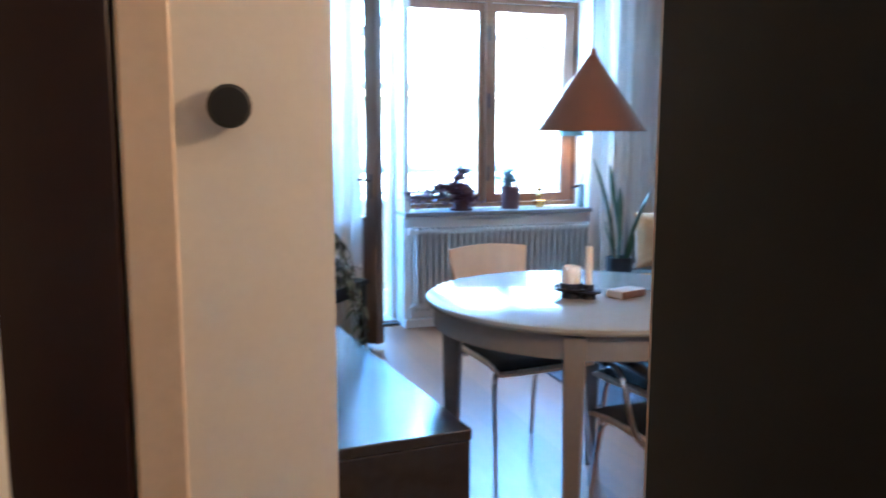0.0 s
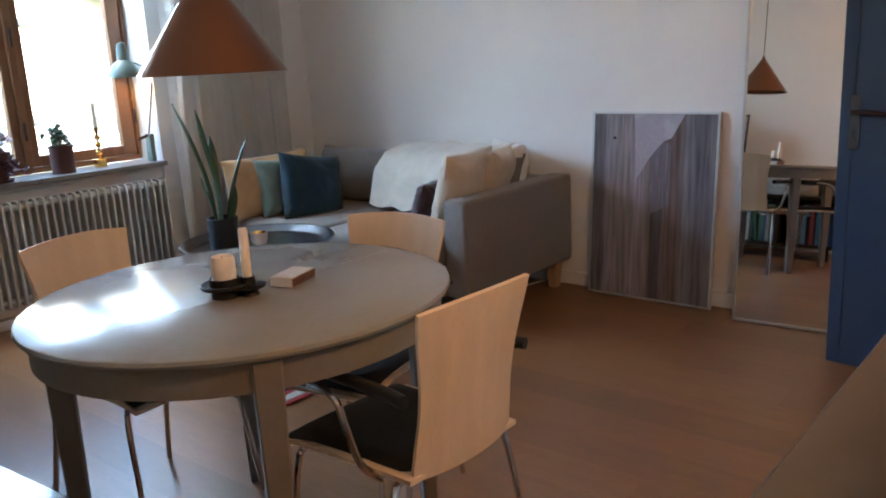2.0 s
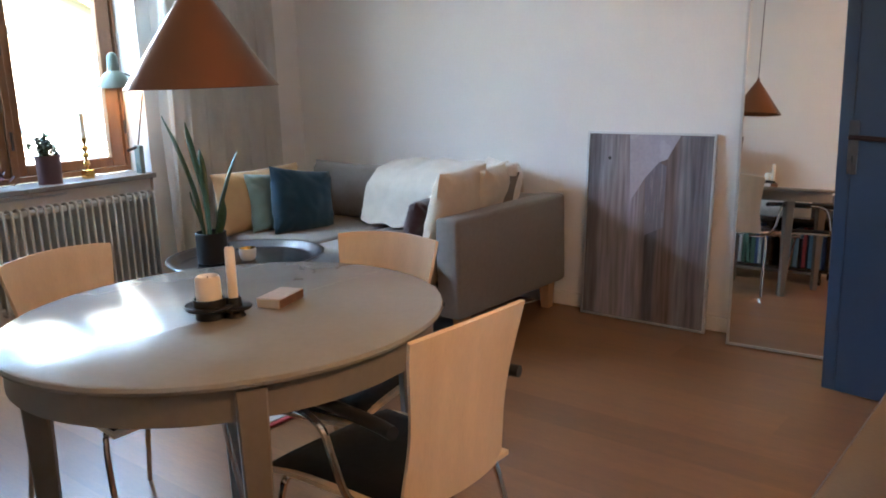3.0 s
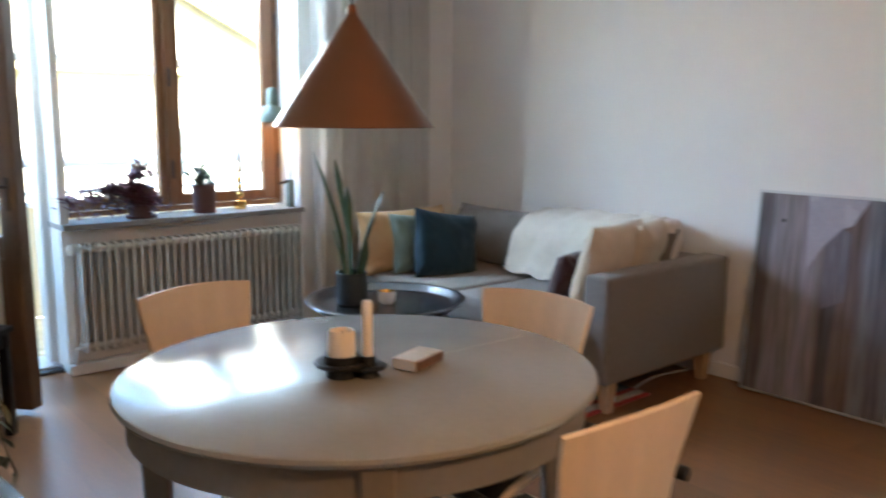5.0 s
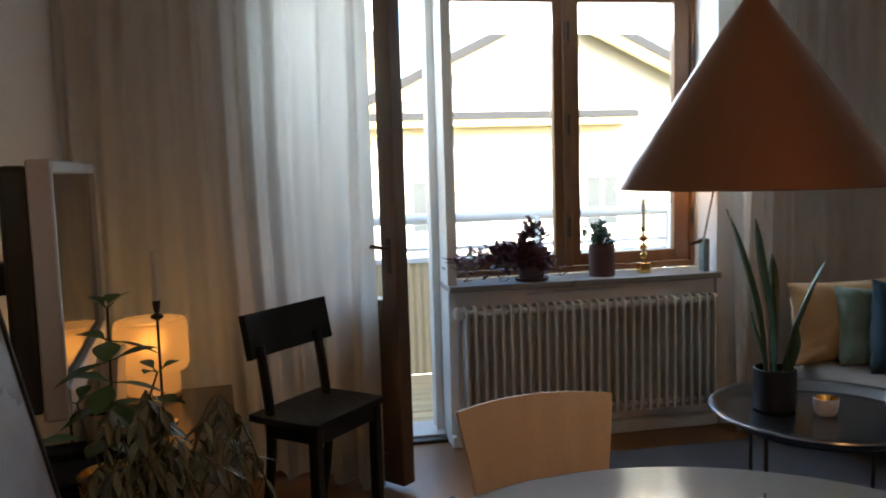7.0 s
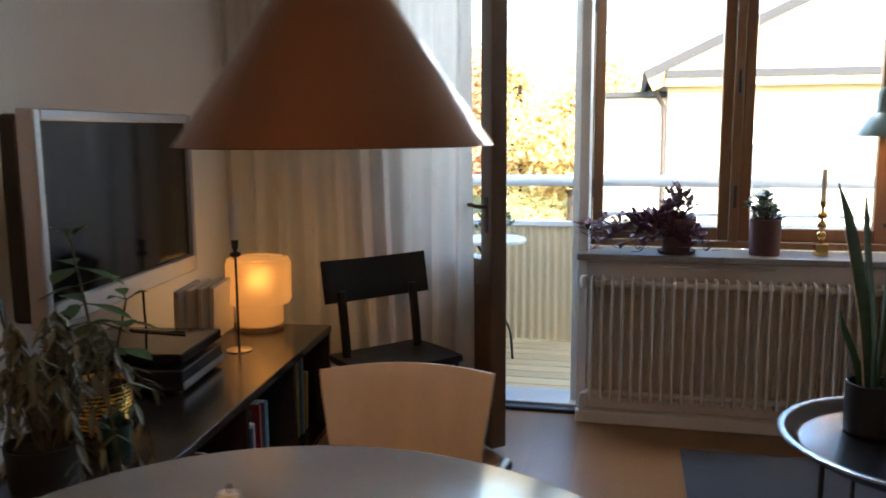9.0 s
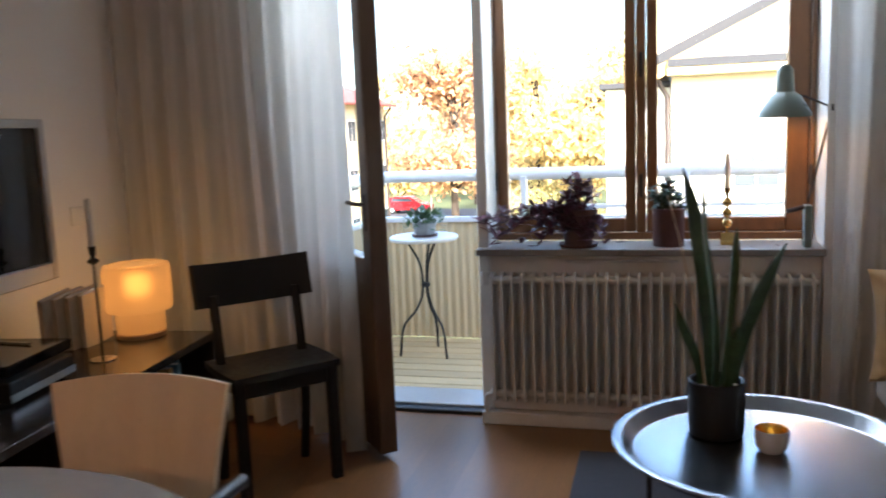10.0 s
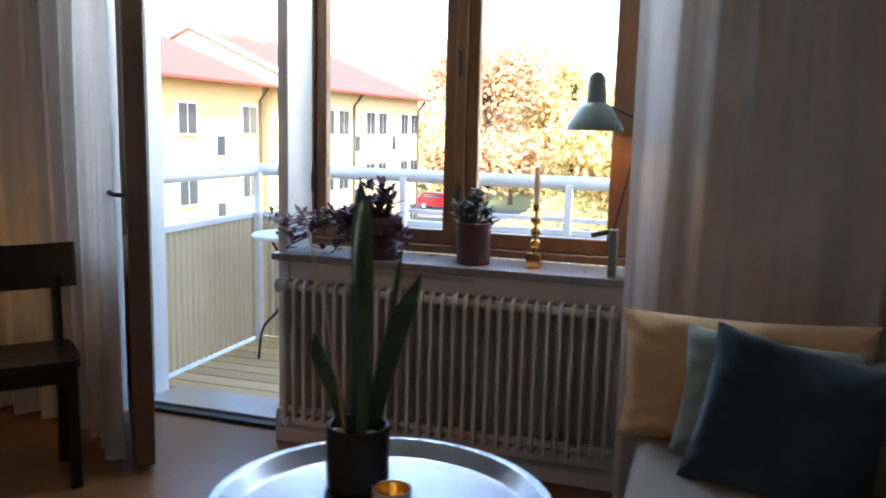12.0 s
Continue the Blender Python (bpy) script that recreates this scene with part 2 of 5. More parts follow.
M_DECK = material("pine_decking", (0.50, 0.37, 0.2), 0.7, spread=0.16, scale=5, fine=45, stretch=(0.7, 8, 8), bump=0.15, per_piece=0.12)
M_BALPANEL = material("cream_balcony_panel", (0.60, 0.48, 0.30), 0.6, spread=0.06, scale=4, fine=40, stretch=(1, 1, 0.3))
M_BALWHITE = material("white_balcony_metal", (0.7, 0.71, 0.72), 0.4, 0.1, spread=0.05)
M_YELLOWRENDER = material("yellow_render", (0.62, 0.43, 0.22), 0.9, spread=0.06, scale=0.6, fine=20)
M_CREAMRENDER = material("cream_render", (0.66, 0.53, 0.32), 0.9, spread=0.06, scale=0.6, fine=20)
M_WHITERENDER = material("white_render", (0.74, 0.70, 0.60), 0.9, spread=0.05, scale=0.6, fine=20)
M_ROOFRED = material("red_roof_tiles", (0.30, 0.075, 0.055), 0.8, spread=0.2, scale=1.5, fine=18)
M_ROOFGREY = material("grey_roof_felt", (0.035, 0.035, 0.039), 0.85, spread=0.15, scale=1.5, fine=18)
M_OCHRETRIM = material("ochre_verge_board", (0.55, 0.36, 0.12), 0.7)
M_BRICK = material("buff_brick", (0.42, 0.32, 0.19), 0.9, spread=0.1, per_piece=0.2)
M_DARKWIN = material("far_window_pane", (0.06, 0.075, 0.09), 0.12, spread=0.2, scale=1)
M_PIPE = material("drain_pipe", (0.05, 0.035, 0.03), 0.6)
M_GRASS = material("autumn_grass", (0.10, 0.115, 0.04), 0.95, spread=0.35, scale=0.4, fine=6, bump=0.3)
M_ASPHALT = material("asphalt", (0.065, 0.062, 0.062), 0.9, spread=0.2, scale=0.8, fine=25)
M_BARK = material("bark", (0.05, 0.037, 0.028), 0.95, spread=0.3, scale=4, fine=30, bump=0.6)
M_LEAFS = [material("autumn_foliage", c, 0.7, spread=0.2, islands=0.45, through_light=0.35) for c in
           ((0.62, 0.46, 0.19), (0.56, 0.34, 0.19), (0.50, 0.43, 0.18))]
M_CARRED = material("red_car_paint", (0.42, 0.015, 0.02), 0.25, spread=0.03, bump=0)
M_TYRE = material("tyre", (0.015, 0.015, 0.015), 0.9)


def art_material():
    """Print of weathered vertical boards in lilac, grey and brown."""
    m = bpy.data.materials.new("printed_board_photo")
    m.use_nodes = True
    nd, ln = m.node_tree.nodes, m.node_tree.links
    b = nd["Principled BSDF"]
    b.inputs["Roughness"].default_value = 0.22
    co = nd.new("ShaderNodeTexCoord")
    sep = nd.new("ShaderNodeSeparateXYZ")
    ln.new(co.outputs["Object"], sep.inputs[0])
    across = nd.new("ShaderNodeMapRange")
    across.inputs["From Min"].default_value, across.inputs["From Max"].default_value = 0.34, -0.34
    wob = nd.new("ShaderNodeTexNoise")
    wob.inputs["Scale"].default_value = 4.0
    ln.new(co.outputs["Object"], wob.inputs["Vector"])
    add = nd.new("ShaderNodeMath")
    add.operation = "MULTIPLY_ADD"
    add.inputs[1].default_value = 0.02
    ln.new(wob.outputs["Fac"], add.inputs[0])
    ln.new(sep.outputs["Y"], add.inputs[2])
    ln.new(add.outputs[0], across.inputs["Value"])
    r = nd.new("ShaderNodeValToRGB")
    r.color_ramp.interpolation = "LINEAR"
    e = r.color_ramp.elements
    stops = ((0.0, (0.13, 0.125, 0.14)), (0.09, (0.14, 0.13, 0.145)), (0.11, (0.24, 0.225, 0.25)), (0.3, (0.22, 0.20, 0.215)), (0.36, (0.27, 0.255, 0.30)),
             (0.48, (0.20, 0.17, 0.175)), (0.50, (0.075, 0.07, 0.085)), (0.57, (0.085, 0.08, 0.095)), (0.60, (0.17, 0.135, 0.13)), (0.70, (0.12, 0.095, 0.09)),
             (0.73, (0.21, 0.19, 0.21)), (0.77, (0.17, 0.17, 0.20)), (0.88, (0.11, 0.11, 0.13)), (1.0, (0.20, 0.20, 0.235)))
    e[0].position, e[0].color = stops[0][0], (*stops[0][1], 1)
    e[1].position, e[1].color = stops[-1][0], (*stops[-1][1], 1)
    for p, c in stops[1:-1]:
        x = e.new(p)
        x.color = (*c, 1)
    ln.new(across.outputs[0], r.inputs[0])
    mp = nd.new("ShaderNodeMapping")
    mp.inputs["Scale"].default_value = (1, 26, 1.6)
    ln.new(co.outputs["Object"], mp.inputs["Vector"])
    n = nd.new("ShaderNodeTexNoise")
    n.inputs["Scale"].default_value, n.inputs["Detail"].default_value = 2.0, 6
    ln.new(mp.outputs[0], n.inputs["Vector"])
    mr = nd.new("ShaderNodeMapRange")
    mr.inputs["From Min"].default_value, mr.inputs["From Max"].default_value = 0.3, 0.7
    mr.inputs["To Min"].default_value, mr.inputs["To Max"].default_value = 0.62, 1.38
    ln.new(n.outputs["Fac"], mr.inputs["Value"])
    sc = nd.new("ShaderNodeVectorMath")
    sc.operation = "SCALE"
    ln.new(r.outputs[0], sc.inputs[0])
    ln.new(mr.outputs[0], sc.inputs["Scale"])
    ln.new(sc.outputs[0], b.inputs["Base Color"])
    return m


def drawing_material():
    """Pencil drawing: pale paper with soft grey smudges."""
    m = material("pencil_drawing", (0.42, 0.42, 0.44), 0.3, spread=0.3, scale=3.2, fine=9, bump=0)
    return m


M_ART = art_material()
M_ARTSKY = material("printed_pale_lilac", (0.36, 0.35, 0.42), 0.25, spread=0.12, scale=6, fine=60, bump=0)
M_ARTSHADE = material("printed_slate", (0.15, 0.14, 0.17), 0.25, spread=0.2, scale=6, fine=60, bump=0, stretch=(1, 14, 1))
M_DRAWING = drawing_material()


# ---------------------------------------------------------------- builders
def part(name, bm, mat, parent=None, label="", smooth=False):
    me = bpy.data.meshes.new(name)
    bmesh.ops.recalc_face_normals(bm, faces=bm.faces)
    bm.to_mesh(me)
    bm.free()
    if smooth:
        me.shade_smooth()
        try:
            me.set_sharp_from_angle(angle=radians(40))
        except AttributeError:
            pass
    me.materials.append(mat)
    ob = new(name, me)
    ob.parent = parent
    if label:
        tagged(ob, label)
    return ob


def thing(name, label, category, at=None, group="", kind=""):
    ob = new(name)
    ob.empty_display_size = 0.1
    ob.matrix_basis = at if at is not None else Matrix()
    return tagged(ob, label, category, group, kind)


def box(x0, x1, y0, y1, z0, z1, bevel=0.0, seg=1, bm=None, m=None):
    own = bmesh.new()
    r = bmesh.ops.create_cube(own, size=1)
    bmesh.ops.scale(own, vec=(x1 - x0, y1 - y0, z1 - z0), verts=r["verts"])
    bmesh.ops.translate(own, vec=((x0 + x1) / 2, (y0 + y1) / 2, (z0 + z1) / 2), verts=r["verts"])
    if bevel:
        bmesh.ops.bevel(own, geom=own.edges[:], offset=bevel, segments=seg, affect="EDGES", profile=0.5)
    if m is not None:
        bmesh.ops.transform(own, matrix=m, verts=own.verts[:])
    return merge(bm, own)


def merge(bm, own):
    if bm is None:
        return own
    me = bpy.data.meshes.new("tmp")
    own.to_mesh(me)
    own.free()
    bm.from_mesh(me)
    bpy.data.meshes.remove(me)
    return bm


def lathe(profile, n=32, at=(0, 0, 0), bm=None):
    """Turns (radius, height) pairs round z."""
    own = bmesh.new()
    rings = []
    for r, z in profile:
        if r < 1e-5:
            rings.append([own.verts.new((at[0], at[1], at[2] + z))])
        else:
            rings.append([own.verts.new((at[0] + r * math.cos(2 * math.pi * i / n), at[1] + r * math.sin(2 * math.pi * i / n), at[2] + z)) for i in range(n)])
    for a, b in zip(rings, rings[1:]):
        for i in range(n):
            j = (i + 1) % n
            if len(a) == 1 and len(b) > 1:
                own.faces.new((a[0], b[i], b[j]))
            elif len(b) == 1 and len(a) > 1:
                own.faces.new((a[i], a[j], b[0]))
            elif len(a) > 1:
                own.faces.new((a[i], a[j], b[j], b[i]))
    return merge(bm, own)


def tube(points, r, n=8, bm=None, r_end=None, cap=True):
    """A round bar along points."""
    own = bmesh.new()
    pts = [Vector(p) for p in points]
    rings, side = [], None
    for k, p in enumerate(pts):
        way = (pts[min(k + 1, len(pts) - 1)] - pts[max(k - 1, 0)]).normalized()
        if side is None:
            side = way.orthogonal().normalized()
        side = (side - way * side.dot(way)).normalized()
        up = way.cross(side)
        rad = r if r_end is None else r + (r_end - r) * k / (len(pts) - 1)
        rings.append([own.verts.new(p + rad * (math.cos(2 * math.pi * i / n) * side + math.sin(2 * math.pi * i / n) * up)) for i in range(n)])
    for a, b in zip(rings, rings[1:]):
        for i in range(n):
            own.faces.new((a[i], a[(i + 1) % n], b[(i + 1) % n], b[i]))
    if cap:
        own.faces.new(rings[0])
        own.faces.new(rings[-1])
    return merge(bm, own)


def curve_points(ctrl, n=6):
    """Catmull-Rom points through ctrl."""
    c = [Vector(p) for p in ctrl]
    c = [2 * c[0] - c[1]] + c + [2 * c[-1] - c[-2]]
    out = []
    for i in range(1, len(c) - 2):
        for k in range(n):
            t = k / n
            p0, p1, p2, p3 = c[i - 1], c[i], c[i + 1], c[i + 2]
            out.append(0.5 * (2 * p1 + (p2 - p0) * t + (2 * p0 - 5 * p1 + 4 * p2 - p3) * t * t + (3 * p1 - p0 - 3 * p2 + p3) * t ** 3))
    out.append(c[-2])
    return out


def sheet(fn, nu, nv, thick=0.0):
    """A grid surface fn(u, v) with optional thickness along its normals."""
    bm = bmesh.new()
    v = [[bm.verts.new(fn(i / nu, j / nv)) for j in range(nv + 1)] for i in range(nu + 1)]
    for i in range(nu):
        for j in range(nv):
            bm.faces.new((v[i][j], v[i + 1][j], v[i + 1][j + 1], v[i][j + 1]))
    if thick:
        bm.normal_update()
        bmesh.ops.solidify(bm, geom=bm.faces[:], thickness=thick)
    return bm


def cushion(w, h, d, seed=0, lump=0.012, n=14):
    """A stuffed cushion: width x, height z, depth y, with pointed corners and soft dents."""
    rnd = Vector((seed * 3.1, seed * 1.7, seed * 0.9))

    def side(sign):
        def fn(u, v):
            a, b = 2 * u - 1, 2 * v - 1
            puff = max(0.0, (1 - a ** 4) * (1 - b ** 4)) ** 0.55
            pinch = 1 - 0.07 * (1 - b * b) * abs(a) ** 3
            pinch2 = 1 - 0.07 * (1 - a * a) * abs(b) ** 3
            x, z = a * w / 2 * pinch, b * h / 2 * pinch2
            y = sign * d / 2 * puff
            at = Vector((x, sign * 0.3, z))
            crease = abs(noise.noise(at * 13 + rnd * 2.0)) - 0.25
            pull = math.sin(26 * math.atan2(abs(b), abs(a) + 0.01) + seed) * (a * a * b * b) * 0.5
            k = (noise.noise(at * 7 + rnd) + 0.55 * crease + pull) * lump * min(1, puff * 2)
            return (x, y + k * sign, z + h / 2)
        return fn
    bm = sheet(side(1), n, n)
    merge(bm, sheet(side(-1), n, n))
    bmesh.ops.remove_doubles(bm, verts=bm.verts[:], dist=0.0005)
    return bm


def leaf(bm, base, tip, width, up=(0, 0, 1), fold=0.15, droop=0.0, seg=4, blunt=1.0):
    """One pointed leaf, slightly folded along its rib."""
    base, tip = Vector(base), Vector(tip)
    way = tip - base
    side = way.cross(Vector(up))
    if side.length < 1e-5:
        side = way.orthogonal()
    side.normalize()
    nrm = side.cross(way).normalized()
    rows = []
    for k in range(seg + 1):
        t = k / seg
        wd = width / 2 * math.sin(math.pi * min(1, (t * 0.94 + 0.06)) ** blunt)
        c = base + way * t - nrm * 0 + Vector((0, 0, -droop * t * t))
        rows.append((bm.verts.new(c - side * wd + nrm * fold * wd), bm.verts.new(c), bm.verts.new(c + side * wd + nrm * fold * wd)))
    for a, b in zip(rows, rows[1:]):
        bm.faces.new((a[0], a[1], b[1], b[0]))
        bm.faces.new((a[1], a[2], b[2], b[1]))


def aim(x, y, z, rz=0.0, rx=0.0, ry=0.0):
    return pose(x, y, z, rx, ry, rz)


# ---------------------------------------------------------------- the room
XW, XE, YN, YS, ZC = -1.62, 2.52, 0.0, -4.28, 2.50


def setting(name, bm, mat, label, category):
    return tagged(part(name, bm, mat), label, category, kind="structure")


wn_bm = box(XW - 0.15, -0.78, 0.0, 0.30, -0.05, ZC)
box(-0.78, -0.05, 0.0, 0.30, 2.19, ZC, bm=wn_bm)
box(-0.008, 1.335, 0.04, 0.30, -0.05, 0.735, bm=wn_bm)
box(-0.05, 1.335, 0.0, 0.30, 2.19, ZC, bm=wn_bm)
box(1.335, XE + 0.15, 0.0, 0.30, -0.05, ZC, bm=wn_bm)
setting("wall_north", wn_bm, M_WALL, "white painted window wall with balcony door opening", "wall")
setting("wall_east", box(XE, XE + 0.15, YS - 0.12, 0.0, -0.05, ZC), M_WALL, "plain pale grey-white painted wall behind the sofa", "wall")
setting("wall_west", box(XW - 0.15, XW, YS, 0.0, -0.05, ZC), M_WALL, "plain white painted wall behind the low bench", "wall")
sw = box(XW - 0.15, -1.485, -4.09, -3.97, 2.06, ZC)
box(-1.485, -1.237, -4.09, -3.97, -0.05, ZC, bm=sw)
box(XW - 0.15, -1.485, -4.04, -3.97, -0.05, 2.06, bm=sw)
box(-1.237, XE, YS - 0.12, YS, 2.2, ZC, bm=sw)
box(1.15, 1.9, YS - 0.12, YS, -0.05, 2.2, bm=sw)
setting("wall_south", sw, M_WALL, "white painted wall end beside the open passage", "wall")
# kitchen and passage behind
kb = box(-2.3, 2.6, -7.1, -7.0, -0.05, ZC)
box(-2.3, -2.2, -7.0, -4.0, -0.05, ZC, bm=kb)
box(2.6, 2.7, -7.0, -4.4, -0.05, ZC, bm=kb)
box(-2.2, XW - 0.15, -4.1, -4.0, -0.05, ZC, bm=kb)
setting("wall_kitchen", kb, M_WALL, "plain white walls of the kitchen and passage", "wall")
setting("ceiling", box(-2.3, 2.7, -7.1, 0.3, ZC, ZC + 0.1), M_CEIL, "flat white painted ceiling", "ceiling")

base = box(XE - 0.018, XE, YS, -0.004, 0, 0.075, 0.003)
box(XW, XW + 0.018, -3.965, -0.004, 0, 0.075, 0.003, bm=base)
box(1.34, XE - 0.02, -0.018, 0, 0, 0.075, 0.003, bm=base)
setting("baseboard", base, M_TRIM, "low white painted baseboards along the walls", "baseboard")

# pillar, plinth and sill under the window
setting("trim", box(-0.012, 1.33, -0.018, 0.036, 0, 0.056, 0.004), M_TRIM, "white plinth under the radiator", "plinth")
setting("trim_post", box(-0.012, 0.032, 0.012, 0.218, 0.058, 2.188, 0.003), M_TRIM, "white painted post between balcony door and window", "post")
setting("wall_panel", box(0.034, 1.333, 0.026, 0.038, 0.060, 0.733, 0.002), M_WALL, "pale painted panel behind the radiator", "wall panel")
sill = thing("window_sill", "grey stone window sill holding plants and a candlestick", "window sill", kind="structure")
part("slab", box(-0.014, 1.337, -0.04, 0.215, 0.738, 0.766, 0.004, 2), M_SILL, sill)
part("metal_rail", box(0.36, 0.80, -0.03, -0.02, 0.712, 0.722, 0.002), M_ALU, sill, "thin metal vent rail under the sill")

# window
win = thing("window_1", "two-light varnished pine window with brass latches", "window", kind="structure")
WX0, WX1, WZ0, WZ1 = 0.016, 1.331, 0.77, 2.186
fr = box(WX0, WX0 + 0.02, 0.22, 0.30, WZ0, WZ1, 0.003)
box(WX1 - 0.02, WX1, 0.22, 0.30, WZ0, WZ1, 0.003, bm=fr)
box(WX0 + 0.02, WX1 - 0.02, 0.22, 0.30, WZ0, WZ0 + 0.03, 0.003, bm=fr)
box(WX0 + 0.02, WX1 - 0.02, 0.22, 0.30, WZ1 - 0.03, WZ1, 0.003, bm=fr)
box(0.635, 0.675, 0.22, 0.30, WZ0 + 0.03, WZ1 - 0.03, 0.003, bm=fr)
part("window_frame", fr, M_PINE, win)
for a, b, q in ((0.038, 0.633, 0.046), (0.677, 1.309, 0.082)):
    s = box(a, a + 0.046, 0.235, 0.285, WZ0 + 0.032, WZ1 - 0.032, 0.006, 2)
    box(b - q, b, 0.235, 0.285, WZ0 + 0.032, WZ1 - 0.032, 0.006, 2, bm=s)
    box(a + 0.046, b - q, 0.235, 0.285, WZ0 + 0.032, WZ0 + 0.09, 0.006, 2, bm=s)
    box(a + 0.046, b - q, 0.235, 0.285, WZ1 - 0.09, WZ1 - 0.032, 0.006, 2, bm=s)
    sash = part("sash", s, M_PINE, win)
    g = part("pane", box(a + 0.05, b - q - 0.004, 0.258, 0.262, WZ0 + 0.088, WZ1 - 0.088), M_GLASS, sash)
    g.visible_shadow = False
for z in (1.0, 1.5, 1.95):
    part("latch", box(0.648, 0.662, 0.205, 0.222, z - 0.05, z + 0.05, 0.004, 2), M_PIPE, win, "dark metal window fastener")
for z in (1.03, 1.85):
    for x in (0.032, 1.316):
        part("hinge", lathe(((0, -0.04), (0.008, -0.04), (0.008, 0.04), (0, 0.04)), 10, (x, 0.215, z)), M_PIPE, win, "dark metal hinge")

# balcony door: frame and the leaf that stands open into the room
dfr = box(-0.775, -0.745, 0.20, 0.30, 0.0, 2.186, 0.003)
box(-0.05, -0.010, 0.20, 0.30, 0.0, 2.186, 0.003, bm=dfr)
box(-0.745, -0.05, 0.20, 0.30, 2.14, 2.186, 0.003, bm=dfr)
setting("door_frame", dfr, M_TRIM, "white painted balcony door frame", "door frame")
setting("threshold", box(-0.745, -0.012, 0.14, 0.36, -0.04, 0.028, 0.004), M_ALU, "worn grey metal balcony threshold", "threshold")
setting("trim_threshold", box(-0.745, -0.014, 0.085, 0.138, -0.002, 0.016, 0.003), M_RUBBER, "dark rubber strip at the balcony door", "threshold")
HX, HY = -0.735, 0.055
EX, EY = -0.285, -0.465
ang = math.degrees(math.atan2(EY - HY, EX - HX))
LW = math.hypot(EX - HX, EY - HY)
bd = thing("door_1", "open varnished wooden balcony door with tall glass pane", "door", aim(HX, HY, 0.03, ang), kind="structure")
st = box(0, 0.075, -0.035, 0.035, 0, 2.1, 0.004)
box(LW - 0.085, LW, -0.035, 0.035, 0, 2.1, 0.004, bm=st)
box(0.075, LW - 0.085, -0.035, 0.035, 0, 0.12, 0.004, bm=st)
box(0.075, LW - 0.085, -0.035, 0.035, 0.66, 0.76, 0.004, bm=st)
box(0.075, LW - 0.085, -0.035, 0.035, 2.0, 2.1, 0.004, bm=st)
part("stiles", st, M_DOORPINE, bd)
part("panel", box(0.07, LW - 0.08, -0.012, 0.012, 0.115, 0.665), M_DOORPINE, bd)
g = part("pane", box(0.07, LW - 0.08, -0.003, 0.003, 0.755, 2.005), M_GLASS, bd)
g.visible_shadow = False
hd = part("handle", tube(curve_points(((LW - 0.04, -0.03, 0.97), (LW - 0.04, -0.075, 0.975), (LW - 0.085, -0.088, 0.98), (LW - 0.13, -0.085, 0.965))), 0.008, 10), M_PIPE, bd, "black curved lever handle", smooth=True)
part("escutcheon", box(LW - 0.052, LW - 0.028, -0.04, -0.033, 0.87, 1.01, 0.003), M_PIPE, hd)

# passage: white wall end with round black knob, cream casing, brown cupboard door
part("casing_door", box(-1.484, -1.424, -4.112, -4.092, 0, 2.1, 0.004), M_CASING)
tagged(bpy.data.objects["casing_door"], "cream painted casing strip beside the wall end", "casing", kind="structure")
bpy.data.objects["casing_door"].name = "trim_casing"
setting("door_2", box(-2.15, -1.488, -4.112, -4.05, 0.01, 2.055, 0.004), M_BROWN, "dark brown lacquered cupboard door in the passage", "door")
knob = thing("wall_knob", "flat round black knob on the white wall end", "knob", aim(-1.362, -4.09, 1.30, 0, 90))
part("disc", lathe(((0, 0.003), (0.022, 0.003), (0.026, 0.008), (0.026, 0.016), (0.022, 0.02), (0, 0.021)), 32), M_RUBBER, knob, smooth=True)
part("mount", lathe(((0, 0), (0.012, 0), (0.012, 0.003), (0, 0.003)), 16), M_RUBBER, knob)

# dark door leaf standing open along the passage
dd = thing("door_3", "near-black painted door standing open in the passage", "door", aim(-1.10, -4.60, 0.01), kind="structure")
part("leaf", box(0, 0.04, -0.82, 0, 0, 2.06, 0.003), M_DARKDOOR, dd)
part("edge_strip", box(0.002, 0.038, 0.0005, 0.003, 0.002, 2.058), M_CASING, dd, "pale strip along the door edge")

# blue door, ajar at the far end
DX, DY, GX, GY = 1.945, -4.285, 2.035, -3.588
ang = math.degrees(math.atan2(GY - DY, GX - DX))
DL = math.hypot(GX - DX, GY - DY)
bl = thing("door_4", "navy blue painted door standing ajar with wooden lever handle", "door", aim(DX, DY, 0.012, ang), kind="structure")
part("leaf", box(0, DL, -0.02, 0.02, 0, 2.04, 0.003), M_BLUE, bl)
part("edge_bead", box(DL - 0.05, DL - 0.046, 0.0202, 0.023, 0.01, 2.03), M_BLUE, bl)
pl = part("lock_plate", box(DL - 0.075, DL - 0.038, 0.0205, 0.0245, 0.86, 1.06, 0.001), M_STEEL, bl, "worn steel lock plate")
part("keyhole", box(DL - 0.06, DL - 0.053, 0.0246, 0.0252, 0.90, 0.93), M_RUBBER, pl)
nk = part("lever_neck", tube(((DL - 0.056, 0.024, 1.0), (DL - 0.056, 0.062, 1.0)), 0.008, 10), M_CHROME, bl, smooth=True)
part("grip", tube(curve_points(((DL - 0.056, 0.062, 1.0), (DL - 0.1, 0.066, 1.0), (DL - 0.19, 0.064, 0.995))), 0.011, 10, r_end=0.009), M_BROWN, nk, "dark red-brown wooden grip", smooth=True)

